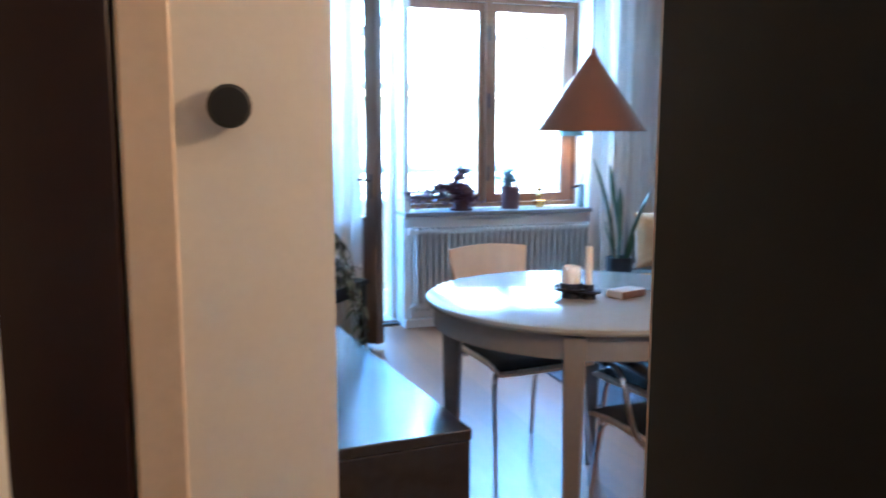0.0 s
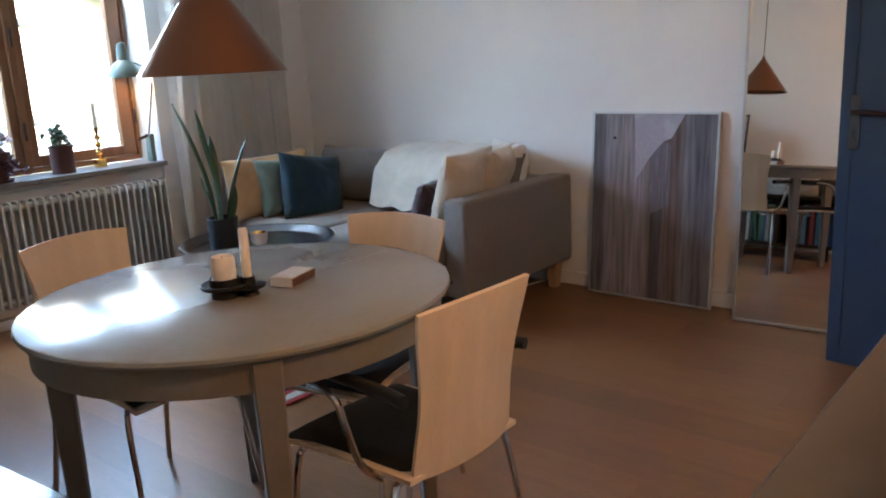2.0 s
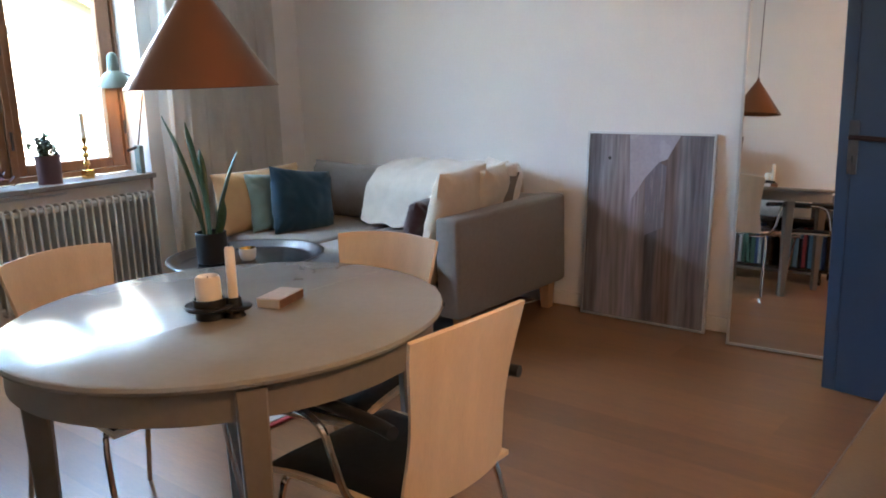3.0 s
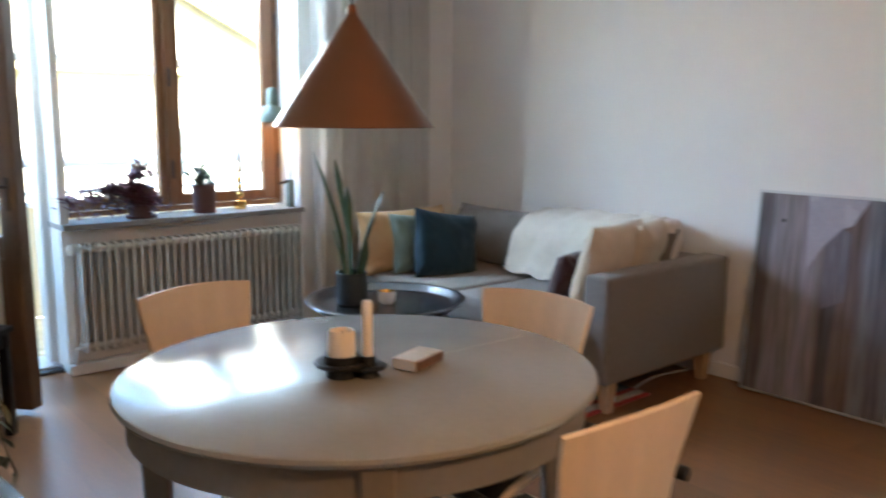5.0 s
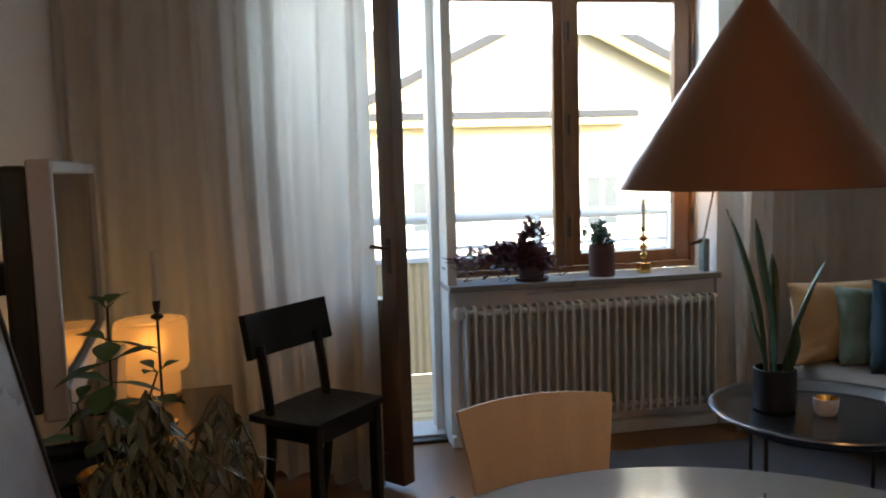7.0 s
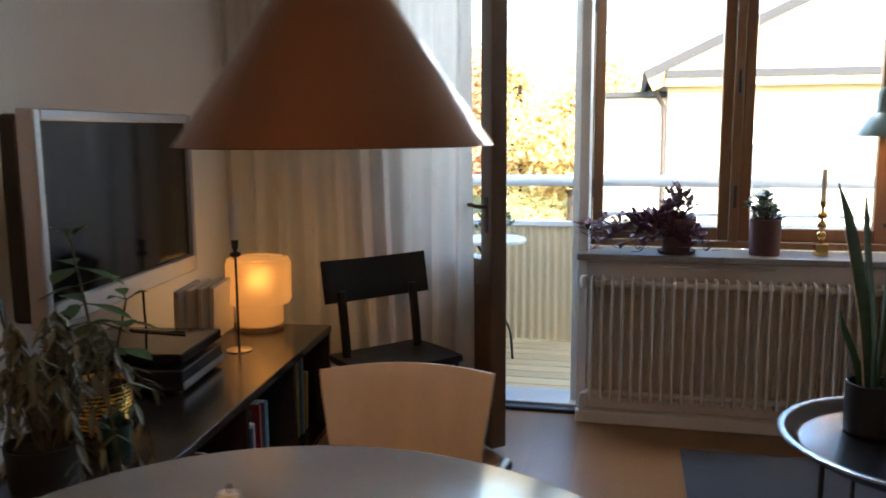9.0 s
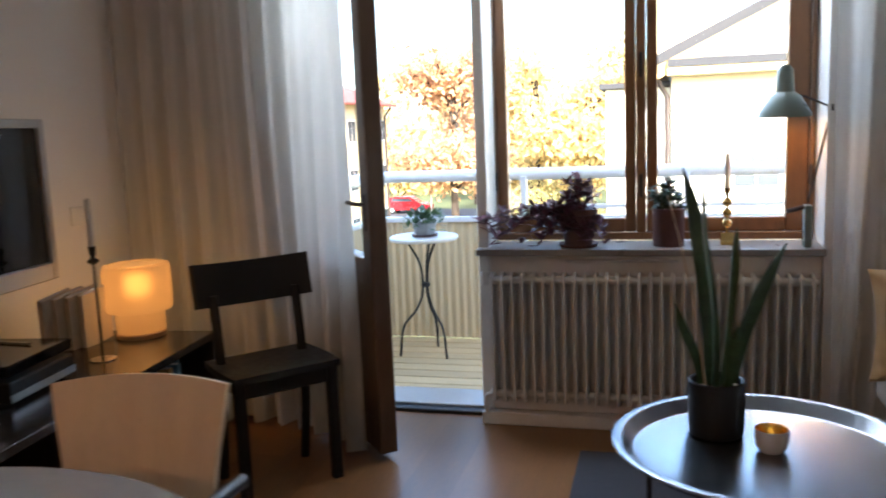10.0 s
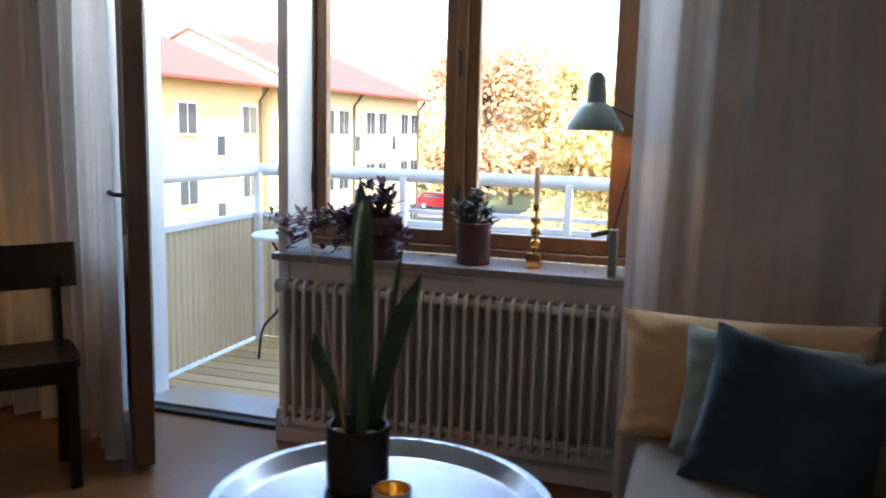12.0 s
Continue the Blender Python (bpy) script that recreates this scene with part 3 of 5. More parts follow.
# kitchen peninsula and the wooden bar over it
pen = thing("kitchen_peninsula", "kitchen peninsula with dark grey worktop", "kitchen counter")
part("body", box(-0.60, 1.13, -4.74, -4.25, 0.0, 0.83), M_TRIM, pen)
part("worktop", box(-0.66, 1.14, -4.78, -4.195, 0.832, 0.868, 0.004), M_COUNTER, pen)
bar = thing("bar_shelf", "thick oiled oak shelf with rounded end on posts", "shelf")
sh = box(-0.767, 1.13, -4.74, -4.355, 1.184, 1.21, 0.011, 4)
part("board", sh, M_WOODBAR, bar, smooth=True)
for x in (0.1, 1.0):
    part("post", lathe(((0, 0), (0.02, 0), (0.02, 0.315), (0, 0.315)), 16, (x, -4.6, 0.869)), M_ALU, bar, smooth=True)
kl = thing("ceiling_lamp", "lit white opal globe ceiling lamp in the kitchen", "ceiling lamp", aim(-0.1, -4.52, 2.5))
part("globe", lathe([(0.14 * math.sin(math.pi * k / 12) if 0 < k < 12 else 0, -0.70 - 0.14 * math.cos(math.pi * k / 12)) for k in range(13)], 24), M_WHITECER, kl, smooth=True).visible_shadow = False
part("canopy", lathe(((0, 0), (0.06, 0), (0.055, -0.03), (0.006, -0.04), (0.006, -0.57), (0, -0.57)), 20), M_BRASS, kl, smooth=True)


# ---------------------------------------------------------------- radiator and curtains
rad = thing("radiator", "white enamelled cast column radiator under the window", "radiator")
NF, RX0, RX1, RZ0, RZ1 = 30, 0.035, 1.312, 0.115, 0.672
pitch = (RX1 - RX0) / NF


def fin_mesh():
    """Two round columns joined by a thin web, arched at both ends, with a hub to the next fin."""
    bm = bmesh.new()
    w, yf, yb = 0.0078, -0.070, 0.006
    ym = (yf + yb) / 2
    for y in (yf, yb):
        tube(((0, y, RZ0 + 0.03), (0, y, 0.4), (0, y, RZ1 - 0.03)), w, 10, bm)
    box(-0.002, 0.002, yf, yb, RZ0 + 0.02, RZ1 - 0.02, bm=bm)
    for z, s in ((RZ0 + 0.03, -1), (RZ1 - 0.03, 1)):
        arch = curve_points(((0, yf, z - s * 0.002), (0, yf + 0.006, z + s * 0.015), (0, ym, z + s * 0.022), (0, yb - 0.006, z + s * 0.015), (0, yb, z - s * 0.002)), 4)
        tube(arch, w, 8, bm)
        own = lathe(((0, -pitch / 2), (0.017, -pitch / 2), (0.017, pitch / 2), (0, pitch / 2)), 12)
        bmesh.ops.transform(own, matrix=aim(0, ym, z - s * 0.004) @ pose(0, 0, 0, 0, 90), verts=own.verts[:])
        merge(bm, own)
    return bm


f0 = part("fin", fin_mesh(), M_RAD, rad, smooth=True)
f0.location.x = RX0 + pitch / 2
for i in range(1, NF):
    f = new("fin", f0.data)
    f.parent = rad
    f.location.x = RX0 + pitch * (i + 0.5)
part("pipe", tube(curve_points(((0.035, -0.04, 0.145), (0.018, -0.04, 0.14), (0.012, -0.038, 0.11), (0.012, -0.03, 0.08), (0.012, -0.02, 0.057))), 0.009, 8), M_RAD, rad, smooth=True)
part("valve", lathe(((0, 0), (0.02, 0), (0.022, 0.03), (0.014, 0.05), (0, 0.05)), 14, (0.022, -0.04, 0.62)), M_RAD, rad, smooth=True)
for x in (0.25, 1.10):
    part("bracket", box(x - 0.012, x + 0.012, 0.0, 0.025, RZ1 - 0.09, RZ1 - 0.03, 0.003), M_RAD, rad)


def curtain(name, ctrl, z0, z1, folds, depth, label, seed):
    line = curve_points(ctrl, 24)
    seg = [0.0]
    for a, b in zip(line, line[1:]):
        seg.append(seg[-1] + (b - a).length)

    def fn(u, v):
        s = u * seg[-1]
        k = max(0, min(len(line) - 2, sum(1 for q in seg if q <= s) - 1))
        t = (s - seg[k]) / max(1e-6, seg[k + 1] - seg[k])
        p = line[k].lerp(line[k + 1], t)
        way = (line[k + 1] - line[k]).normalized()
        nrm = Vector((-way.y, way.x, 0))
        z = z0 + (z1 - z0) * v
        wob = noise.noise(Vector((s * 2.3, seed, z * 0.35)))
        ph = 2 * math.pi * folds * u + 2.6 * wob + seed
        amp = depth * (0.55 + 0.45 * noise.noise(Vector((s * 3.1, seed + 9, z * 0.5)))) * (0.8 + 0.35 * (1 - v))
        off = amp * (math.sin(ph) + 0.28 * math.sin(2.3 * ph + 1.1))
        hem = 0.006 * math.sin(ph) if v == 0 else 0
        q = p + nrm * off
        return (q.x, q.y, z + hem)
    ob = part(name, sheet(fn, 260, 22), M_CURTAIN, None, smooth=True)
    return tagged(ob, label, "curtain")


curtain("curtain", ((-1.6, -0.16, 0), (-1.2, -0.17, 0), (-0.8, -0.2, 0), (-0.55, -0.34, 0), (-0.40, -0.47, 0)), 0.025, 2.45, 10, 0.05,
        "long cream linen curtain gathered beside the balcony door", 1)
curtain("curtain", ((1.335, -0.155, 0), (1.6, -0.13, 0), (1.9, -0.11, 0), (2.25, -0.10, 0)), 0.025, 2.45, 6.5, 0.046,
        "long cream linen curtain hanging beside the window", 4)
rod = thing("curtain_rail", "white curtain rail fixed under the ceiling", "curtain rail")
part("rail", box(-1.6, 2.4, -0.16, -0.135, 2.455, 2.475, 0.003), M_TRIM, rod)
for x in (-1.2, 0.4, 2.0):
    part("bracket", box(x - 0.01, x + 0.01, -0.155, -0.14, 2.475, 2.5), M_TRIM, rod)


# ---------------------------------------------------------------- dining table and chairs
TX, TY, TZ0 = -0.170, -2.781, 0.755
TA, TB, TURN = 0.522, 0.492, -24.0
tab = thing("dining_table", "round grey-beige painted dining table with square tapered legs", "dining table", aim(TX, TY, 0, TURN))


def oval(profile, n=96):
    """Turns (inset, height) pairs round the table's slightly oval outline."""
    bm = lathe([(1.0 if i is not None else 0.0, k) for k, (i, z) in enumerate(profile)], n)
    for v in bm.verts:
        i, z = profile[int(round(v.co.z))]
        if i is None:
            v.co = (0, 0, z)
        else:
            v.co = (v.co.x * (TA - i), v.co.y * (TB - i), z)
    return bm


part("tabletop", oval(((None, TZ0 - 0.022), (0.016, TZ0 - 0.022), (0.004, TZ0 - 0.019), (0.0, TZ0 - 0.011), (0.002, TZ0 - 0.003), (0.008, TZ0), (None, TZ0))), M_TABLE, tab, smooth=True)
part("leaf_seam", box(-TB + 0.02, TB - 0.02, -0.0278, -0.0262, TZ0 - 0.0005, TZ0 + 0.0003, m=Matrix.Rotation(radians(22), 4, "Z")), M_TABLE_EDGE, tab)
part("apron", oval(((0.042, TZ0 - 0.0225), (0.026, TZ0 - 0.0225), (0.026, TZ0 - 0.092), (0.042, TZ0 - 0.092), (0.042, TZ0 - 0.0225))), M_TABLE_EDGE, tab, smooth=True)
for a in (172, 262, 352, 82):
    lg = bmesh.new()
    bmesh.ops.create_cone(lg, segments=4, radius1=0.026, radius2=0.044, depth=0.732, cap_ends=True)
    bmesh.ops.rotate(lg, matrix=Matrix.Rotation(radians(45), 3, "Z"), verts=lg.verts[:])
    bmesh.ops.bevel(lg, geom=lg.edges[:], offset=0.004, segments=1, affect="EDGES")
    bmesh.ops.transform(lg, matrix=Matrix.Rotation(radians(a), 4, "Z") @ Matrix.Translation((0.447, 0, 0.366)), verts=lg.verts[:])
    part("leg", lg, M_TABLE_EDGE, tab)


def dining_chair():
    ch = thing("dining_chair", "birch plywood armchair with chrome legs and black seat pad", "chair", group="chairs round the table")

    def back(u, v):
        a = 2 * u - 1
        w = 0.156 + 0.006 * math.cos(v * math.pi * 2) + 0.03 * max(0, v - 0.35) ** 1.2
        y = -0.185 - 0.055 * v - 0.03 * max(0, v - 0.55) ** 2 + 0.028 * a * a - 0.028
        z = 0.435 + 0.378 * v + 0.012 * (1 - a * a) * v + (0.02 * a * 0)
        return (a * w, y, z)
    part("backrest", sheet(back, 14, 12, 0.011), M_PLY, ch, "pale birch plywood backrest", smooth=True)

    def seat(u, v):
        a = 2 * u - 1
        return (a * (0.2 - 0.02 * v), 0.225 - 0.42 * v, 0.435 - 0.03 * (1 - v) ** 6 * 0.6 + 0.004 * a * a)
    part("seat", sheet(seat, 10, 12, 0.011), M_PLY, ch, smooth=True)

    def pad(u, v):
        a = 2 * u - 1
        e = max(0.0, (1 - a ** 8) * (1 - (2 * v - 1) ** 8)) ** 0.4
        return (a * (0.19 - 0.02 * v), 0.21 - 0.385 * v, 0.437 + 0.022 * e)
    part("seat_pad", sheet(pad, 14, 14, 0.004), M_SEATFELT, ch, "black felt seat pad", smooth=True)
    for sx in (-1, 1):
        x = 0.185 * sx
        part("leg", tube(curve_points(((0.06 * sx, 0.12, 0.412), (0.14 * sx, 0.15, 0.412), (x, 0.165, 0.40), (x + 0.014 * sx, 0.195, 0.2), (x + 0.025 * sx, 0.225, 0.004)), 5), 0.0085, 8), M_CHROME, ch, smooth=True)
        part("leg", tube(curve_points(((0.06 * sx, -0.10, 0.412), (0.13 * sx, -0.13, 0.412), (x, -0.15, 0.40), (x + 0.014 * sx, -0.19, 0.2), (x + 0.025 * sx, -0.225, 0.004)), 5), 0.0085, 8), M_CHROME, ch, smooth=True)
        am = part("arm_tube", tube(curve_points(((0.17 * sx, -0.10, 0.42), (0.215 * sx, -0.085, 0.47), (0.235 * sx, -0.07, 0.56), (0.237 * sx, -0.05, 0.61), (0.235 * sx, 0.0, 0.632), (0.234 * sx, 0.06, 0.634)), 6), 0.0085, 8), M_CHROME, ch, smooth=True)
        part("arm_grip", tube(curve_points(((0.234 * sx, 0.05, 0.634), (0.23 * sx, 0.16, 0.634), (0.215 * sx, 0.195, 0.636), (0.19 * sx, 0.19, 0.637), (0.182 * sx, 0.15, 0.637), (0.182 * sx, 0.02, 0.637), (0.19 * sx, -0.14, 0.637), (0.202 * sx, -0.212, 0.637)), 6), 0.0145, 10), M_RUBBER, am, "black plastic loop armrest", smooth=True)
    return ch


chair = dining_chair()
chair.matrix_basis = aim(-0.060, -3.196, 0, -2)
copy_thing(chair, aim(-0.195, -2.278, 0, 187))
copy_thing(chair, aim(0.218, -2.757, 0, 99.5))

# things on the table
ch1 = thing("candle_holder", "wide black iron candle holder on the table", "candle holder", aim(-0.238, -2.803, 0.7555))
part("dish", lathe(((0, 0), (0.034, 0), (0.034, 0.012), (0.03, 0.022), (0.056, 0.025), (0.06, 0.031), (0.056, 0.034), (0.038, 0.031), (0.037, 0.048), (0.033, 0.048), (0.033, 0.031), (0, 0.031)), 40), M_IRON, ch1, smooth=True)
cd = thing("pillar_candle", "stout white burnt-down pillar candle in the holder", "candle", aim(-0.238, -2.803, 0.7875))
part("wax", lathe(((0, 0), (0.029, 0), (0.0295, 0.03), (0.029, 0.062), (0.025, 0.069), (0.02, 0.06), (0.005, 0.056), (0, 0.056)), 28), M_WAX, cd, smooth=True)
part("wick", tube(((0, 0, 0.055), (0.001, 0, 0.068)), 0.0012, 6), M_RUBBER, cd)
ch2 = thing("candle_holder", "small black iron candlestick with rim on the table", "candle holder", aim(-0.196, -2.838, 0.7555))
part("dish", lathe(((0, 0), (0.026, 0), (0.023, 0.006), (0.02, 0.016), (0.04, 0.019), (0.043, 0.024), (0.04, 0.026), (0.019, 0.025), (0.0165, 0.046), (0.0135, 0.046), (0.0135, 0.028), (0, 0.028)), 36), M_IRON, ch2, smooth=True)
cd = thing("taper_candle", "straight ivory candle in the small holder", "candle", aim(-0.196, -2.838, 0.7845))
part("wax", lathe(((0, 0), (0.0115, 0), (0.0115, 0.131), (0.009, 0.136), (0, 0.135)), 20), M_WAX, cd, smooth=True)
part("wick", tube(((0, 0, 0.133), (0.001, 0.001, 0.145)), 0.0012, 6), M_RUBBER, cd)
mb = thing("matchbox", "large worn matchbox lying on the table", "matchbox", aim(-0.062, -2.842, 0.7555, 18))
part("sleeve", box(-0.055, 0.055, -0.032, 0.032, 0.0005, 0.024, 0.0008), M_MATCH, mb)
part("tray", box(-0.057, 0.057, -0.030, 0.030, 0.002, 0.022), M_PAPER, mb)
part("strike_side", box(-0.053, 0.053, -0.0335, -0.0324, 0.002, 0.022), M_MATCHDARK, mb, "brown striking strip")

# copper pendant
pd = thing("pendant_lamp", "conical spun copper pendant lamp over the dining table", "pendant lamp", aim(-0.122, -2.688, 0))
part("shade", lathe(((0.012, 1.523), (0.015, 1.519), (0.178, 1.284), (0.1805, 1.281), (0.179, 1.280), (0.177, 1.281), (0.012, 1.516), (0.012, 1.523)), 96), M_COPPER, pd, smooth=True)
part("cap", lathe(((0, 1.546), (0.008, 1.544), (0.0125, 1.522), (0, 1.518)), 20), M_COPPER, pd, smooth=True)
part("cord", tube(((0, 0, 1.54), (0, 0, 2.47)), 0.003, 8), M_RUBBER, pd)
part("ceiling_cup", lathe(((0, 2.45), (0.045, 2.455), (0.05, 2.5), (0, 2.5)), 24), M_COPPER, pd, smooth=True)
part("bulb", lathe(((0, 1.345), (0.02, 1.35), (0.03, 1.375), (0.022, 1.41), (0.014, 1.43), (0, 1.43)), 20), M_WHITECER, pd, smooth=True)
part("socket", lathe(((0, 1.425), (0.017, 1.425), (0.017, 1.48), (0.01, 1.515), (0, 1.515)), 20), M_RUBBER, pd, smooth=True)


# ---------------------------------------------------------------- sofa corner
rug = thing("rug", "dark navy wool rug with red and cream end stripes", "rug", aim(0, 0, 0.001))
part("field", box(0.43, 2.0, -1.93, -0.27, 0, 0.010, 0.003), M_RUG, rug)
part("stripe", box(0.43, 2.0, -1.962, -1.9315, 0, 0.009, 0.002), M_RUGRED, rug, "red end stripe")
part("stripe", box(0.43, 2.0, -2.012, -1.9635, 0, 0.009, 0.002), M_RUGWHITE, rug, "cream end stripe")
part("stripe", box(0.43, 2.0, -2.04, -2.0135, 0, 0.009, 0.002), M_RUGRED, rug, "red end stripe")

sofa = thing("sofa", "grey-beige upholstered two-seat sofa with oak legs", "sofa")
part("arm", box(1.545, 2.49, -2.125, -1.985, 0.155, 0.632, 0.022, 3), M_SOFA, sofa, smooth=True)
part("arm", box(1.57, 2.49, -0.38, -0.24, 0.155, 0.625, 0.022, 3), M_SOFA, sofa, smooth=True)
part("base", box(1.53, 2.47, -1.983, -0.382, 0.155, 0.295, 0.012, 2), M_SOFA, sofa, smooth=True)
part("back", box(2.27, 2.49, -1.983, -0.382, 0.297, 0.62, 0.03, 3), M_SOFA, sofa, smooth=True)
for y0, y1 in ((-1.98, -1.185), (-1.18, -0.385)):
    part("seat_cushion", box(1.43, 2.25, y0, y1, 0.298, 0.435, 0.045, 4), M_SOFA, sofa, smooth=True)
    bm = cushion(y1 - y0 - 0.01, 0.36, 0.24, int(y0 * 10), 0.02)
    bmesh.ops.transform(bm, matrix=aim(2.2, (y0 + y1) / 2, 0.41, 90, 0, -0) @ pose(0, 0, 0, 12), verts=bm.verts[:])
    part("back_cushion", bm, M_SOFA, sofa, smooth=True)
for x, y in ((1.66, -2.045), (2.42, -2.045), (1.66, -0.31), (2.42, -0.31)):
    lg = bmesh.new()
    bmesh.ops.create_cone(lg, segments=4, radius1=0.032, radius2=0.046, depth=0.155, cap_ends=True)
    bmesh.ops.rotate(lg, matrix=Matrix.Rotation(radians(45), 3, "Z"), verts=lg.verts[:])
    bmesh.ops.translate(lg, vec=(x, y, 0.0775), verts=lg.verts[:])
    part("leg", lg, M_OAKLEG, sofa)


def loose_cushion(w, h, d, mat, at, label, seed):
    ob = part("cushion", cushion(w, h, d, seed, 0.022, 34), mat, smooth=True)
    ob.matrix_basis = at
    return tagged(ob, label, "cushion", group="sofa cushions")


loose_cushion(0.66, 0.36, 0.17, M_YELLOW, aim(1.70, -0.555, 0.42, 3, -8), "large ochre yellow linen cushion on the sofa", 1)
loose_cushion(0.44, 0.34, 0.14, M_SAGE, aim(1.735, -0.69, 0.42, -4, -15, 4), "sage green velvet cushion on the sofa", 2)
loose_cushion(0.43, 0.39, 0.15, M_TEAL, aim(1.755, -0.845, 0.40, -5, -16, 10), "dark teal velvet cushion on the sofa", 3)
loose_cushion(0.45, 0.42, 0.15, M_BEIGE, aim(1.80, -1.86, 0.425, 8, 14), "beige linen cushion leaning on the sofa arm", 5)
loose_cushion(0.42, 0.40, 0.14, M_BEIGE, aim(2.08, -1.84, 0.43, 20, 16), "beige linen cushion leaning on the sofa arm", 6)
loose_cushion(0.36, 0.36, 0.17, M_FLUFF, aim(2.30, -1.78, 0.46, 62, 10), "fluffy cream sheepskin cushion in the sofa corner", 7)
loose_cushion(0.34, 0.27, 0.12, M_MAROON, aim(1.76, -1.70, 0.425, 12, 18), "dark maroon velvet cushion on the sofa", 8)


def throw_fn(u, v):
    y = -1.05 - 0.80 * u
    k = noise.noise(Vector((y * 5, v * 3, 2.0))) * 0.012 + 0.008 * math.sin(y * 31 + v * 2)
    path = ((2.51, 0.56), (2.505, 0.70), (2.44, 0.775), (2.32, 0.79), (2.15, 0.755), (2.06, 0.66), (2.03, 0.52), (2.0, 0.455))
    s = v * (len(path) - 1)
    i = min(int(s), len(path) - 2)
    f = s - i
    x, z = path[i][0] * (1 - f) + path[i + 1][0] * f, path[i][1] * (1 - f) + path[i + 1][1] * f
    return (min(x + k, 2.514), y + 0.015 * math.sin(v * 9), z + k)


tagged(part("throw_blanket", sheet(throw_fn, 48, 40, 0.006), M_THROW, smooth=True), "cream cotton throw draped over the sofa back", "blanket")

# tray table
tt = thing("tray_table", "round steel tray side table on thin black legs", "side table", aim(0.973, -1.325, 0.012))
part("tray", lathe(((0, 0.452), (0.302, 0.452), (0.311, 0.455), (0.334, 0.481), (0.346, 0.486), (0.359, 0.483), (0.361, 0.478), (0.348, 0.477), (0.315, 0.447), (0.302, 0.444), (0, 0.444)), 96), M_STEEL, tt, smooth=True)
part("ring", tube([(0.285 * math.cos(k * math.pi / 16), 0.285 * math.sin(k * math.pi / 16), 0.437) for k in range(33)], 0.006, 6), M_RUBBER, tt, smooth=True)
for a in (20, 110, 200, 290):
    c, s = math.cos(radians(a)), math.sin(radians(a))
    part("leg", tube(((0.285 * c, 0.285 * s, 0.438), (0.285 * c, 0.285 * s, 0.0)), 0.007, 8), M_RUBBER, tt, smooth=True)
part("lower_ring", tube([(0.285 * math.cos(k * math.pi / 16), 0.285 * math.sin(k * math.pi / 16), 0.008) for k in range(33)], 0.006, 6), M_RUBBER, tt, smooth=True)

pot = thing("snake_plant", "snake plant with upright leaves in a matt black pot", "potted plant", aim(0.870, -1.210, 0.4645))
part("pot", lathe(((0, 0), (0.062, 0), (0.068, 0.006), (0.070, 0.03), (0.070, 0.142), (0.067, 0.145), (0.062, 0.142), (0.062, 0.02), (0, 0.018)), 40), M_BLACKPOT, pot, smooth=True)
part("soil", lathe(((0, 0.122), (0.0615, 0.12), (0.0615, 0.02), (0, 0.02)), 24), M_SOIL, pot)
for x, y, r in ((0.04, -0.02, 0.02), (-0.035, -0.03, 0.017)):
    part("pebble", lathe([(r * math.sin(math.pi * k / 8) if 0 < k < 8 else 0, 0.128 - 0.6 * r * math.cos(math.pi * k / 8)) for k in range(9)], 14, (x, y, 0)), M_WHITECER, pot, "white pebble", smooth=True)


def blade(base, ctrl, w, twist):
    pts = curve_points((base, *ctrl), 6)
    bm = bmesh.new()
    rows = []
    n = len(pts) - 1
    for k, p in enumerate(pts):
        t = k / n
        wd = w / 2 * (0.62 + 0.75 * t) * (1 - max(0, (t - 0.55) / 0.45) ** 1.8) + 0.0006
        a = radians(twist + 40 * t)
        sd = Vector((math.cos(a), math.sin(a), 0))
        nm = Vector((-math.sin(a), math.cos(a), 0))
        rows.append([bm.verts.new(p + sd * wd * q + nm * (0.35 * wd * (1 - q * q) + o)) for q, o in ((-1, 0), (-0.5, -0.002), (0, -0.003), (0.5, -0.002), (1, 0), (0.5, 0.002), (0, 0.003), (-0.5, 0.002))])
    for a, b in zip(rows, rows[1:]):
        for i in range(8):
            bm.faces.new((a[i], a[(i + 1) % 8], b[(i + 1) % 8], b[i]))
    bm.faces.new(rows[-1])
    return bm


for base, ctrl, w, tw in (((-0.01, 0.02, 0.11), ((-0.02, 0.06, 0.32), (-0.05, 0.13, 0.55), (-0.078, 0.178, 0.675)), 0.052, 20),
                          ((0.0, -0.01, 0.11), ((0.0, 0.01, 0.3), (-0.02, 0.05, 0.5), (-0.03, 0.075, 0.645)), 0.056, 60),
                          ((0.03, 0.0, 0.11), ((0.06, -0.01, 0.25), (0.11, -0.03, 0.4), (0.155, -0.04, 0.5)), 0.046, 10),
                          ((0.015, 0.03, 0.11), ((0.035, 0.06, 0.26), (0.05, 0.09, 0.42), (0.055, 0.11, 0.52)), 0.034, 100),
                          ((-0.03, 0.0, 0.11), ((-0.05, -0.01, 0.2), (-0.085, -0.02, 0.29), (-0.1, -0.02, 0.345)), 0.036, 30),
                          ((0.02, -0.03, 0.11), ((0.035, -0.05, 0.2), (0.045, -0.06, 0.3)), 0.034, 140)):
    part("leaf", blade(base, ctrl, w, tw), M_SNAKE, pot, smooth=True)
part("dry_stalk", tube(curve_points(((-0.025, -0.01, 0.11), (-0.05, -0.02, 0.3), (-0.09, -0.03, 0.5), (-0.12, -0.03, 0.62))), 0.003, 6, r_end=0.001), M_BOOKCREAM, pot, "pale dry stalk", smooth=True)
bowl = thing("bowl", "small white bowl with gold glaze inside on the tray", "bowl", aim(0.992, -1.311, 0.4645))
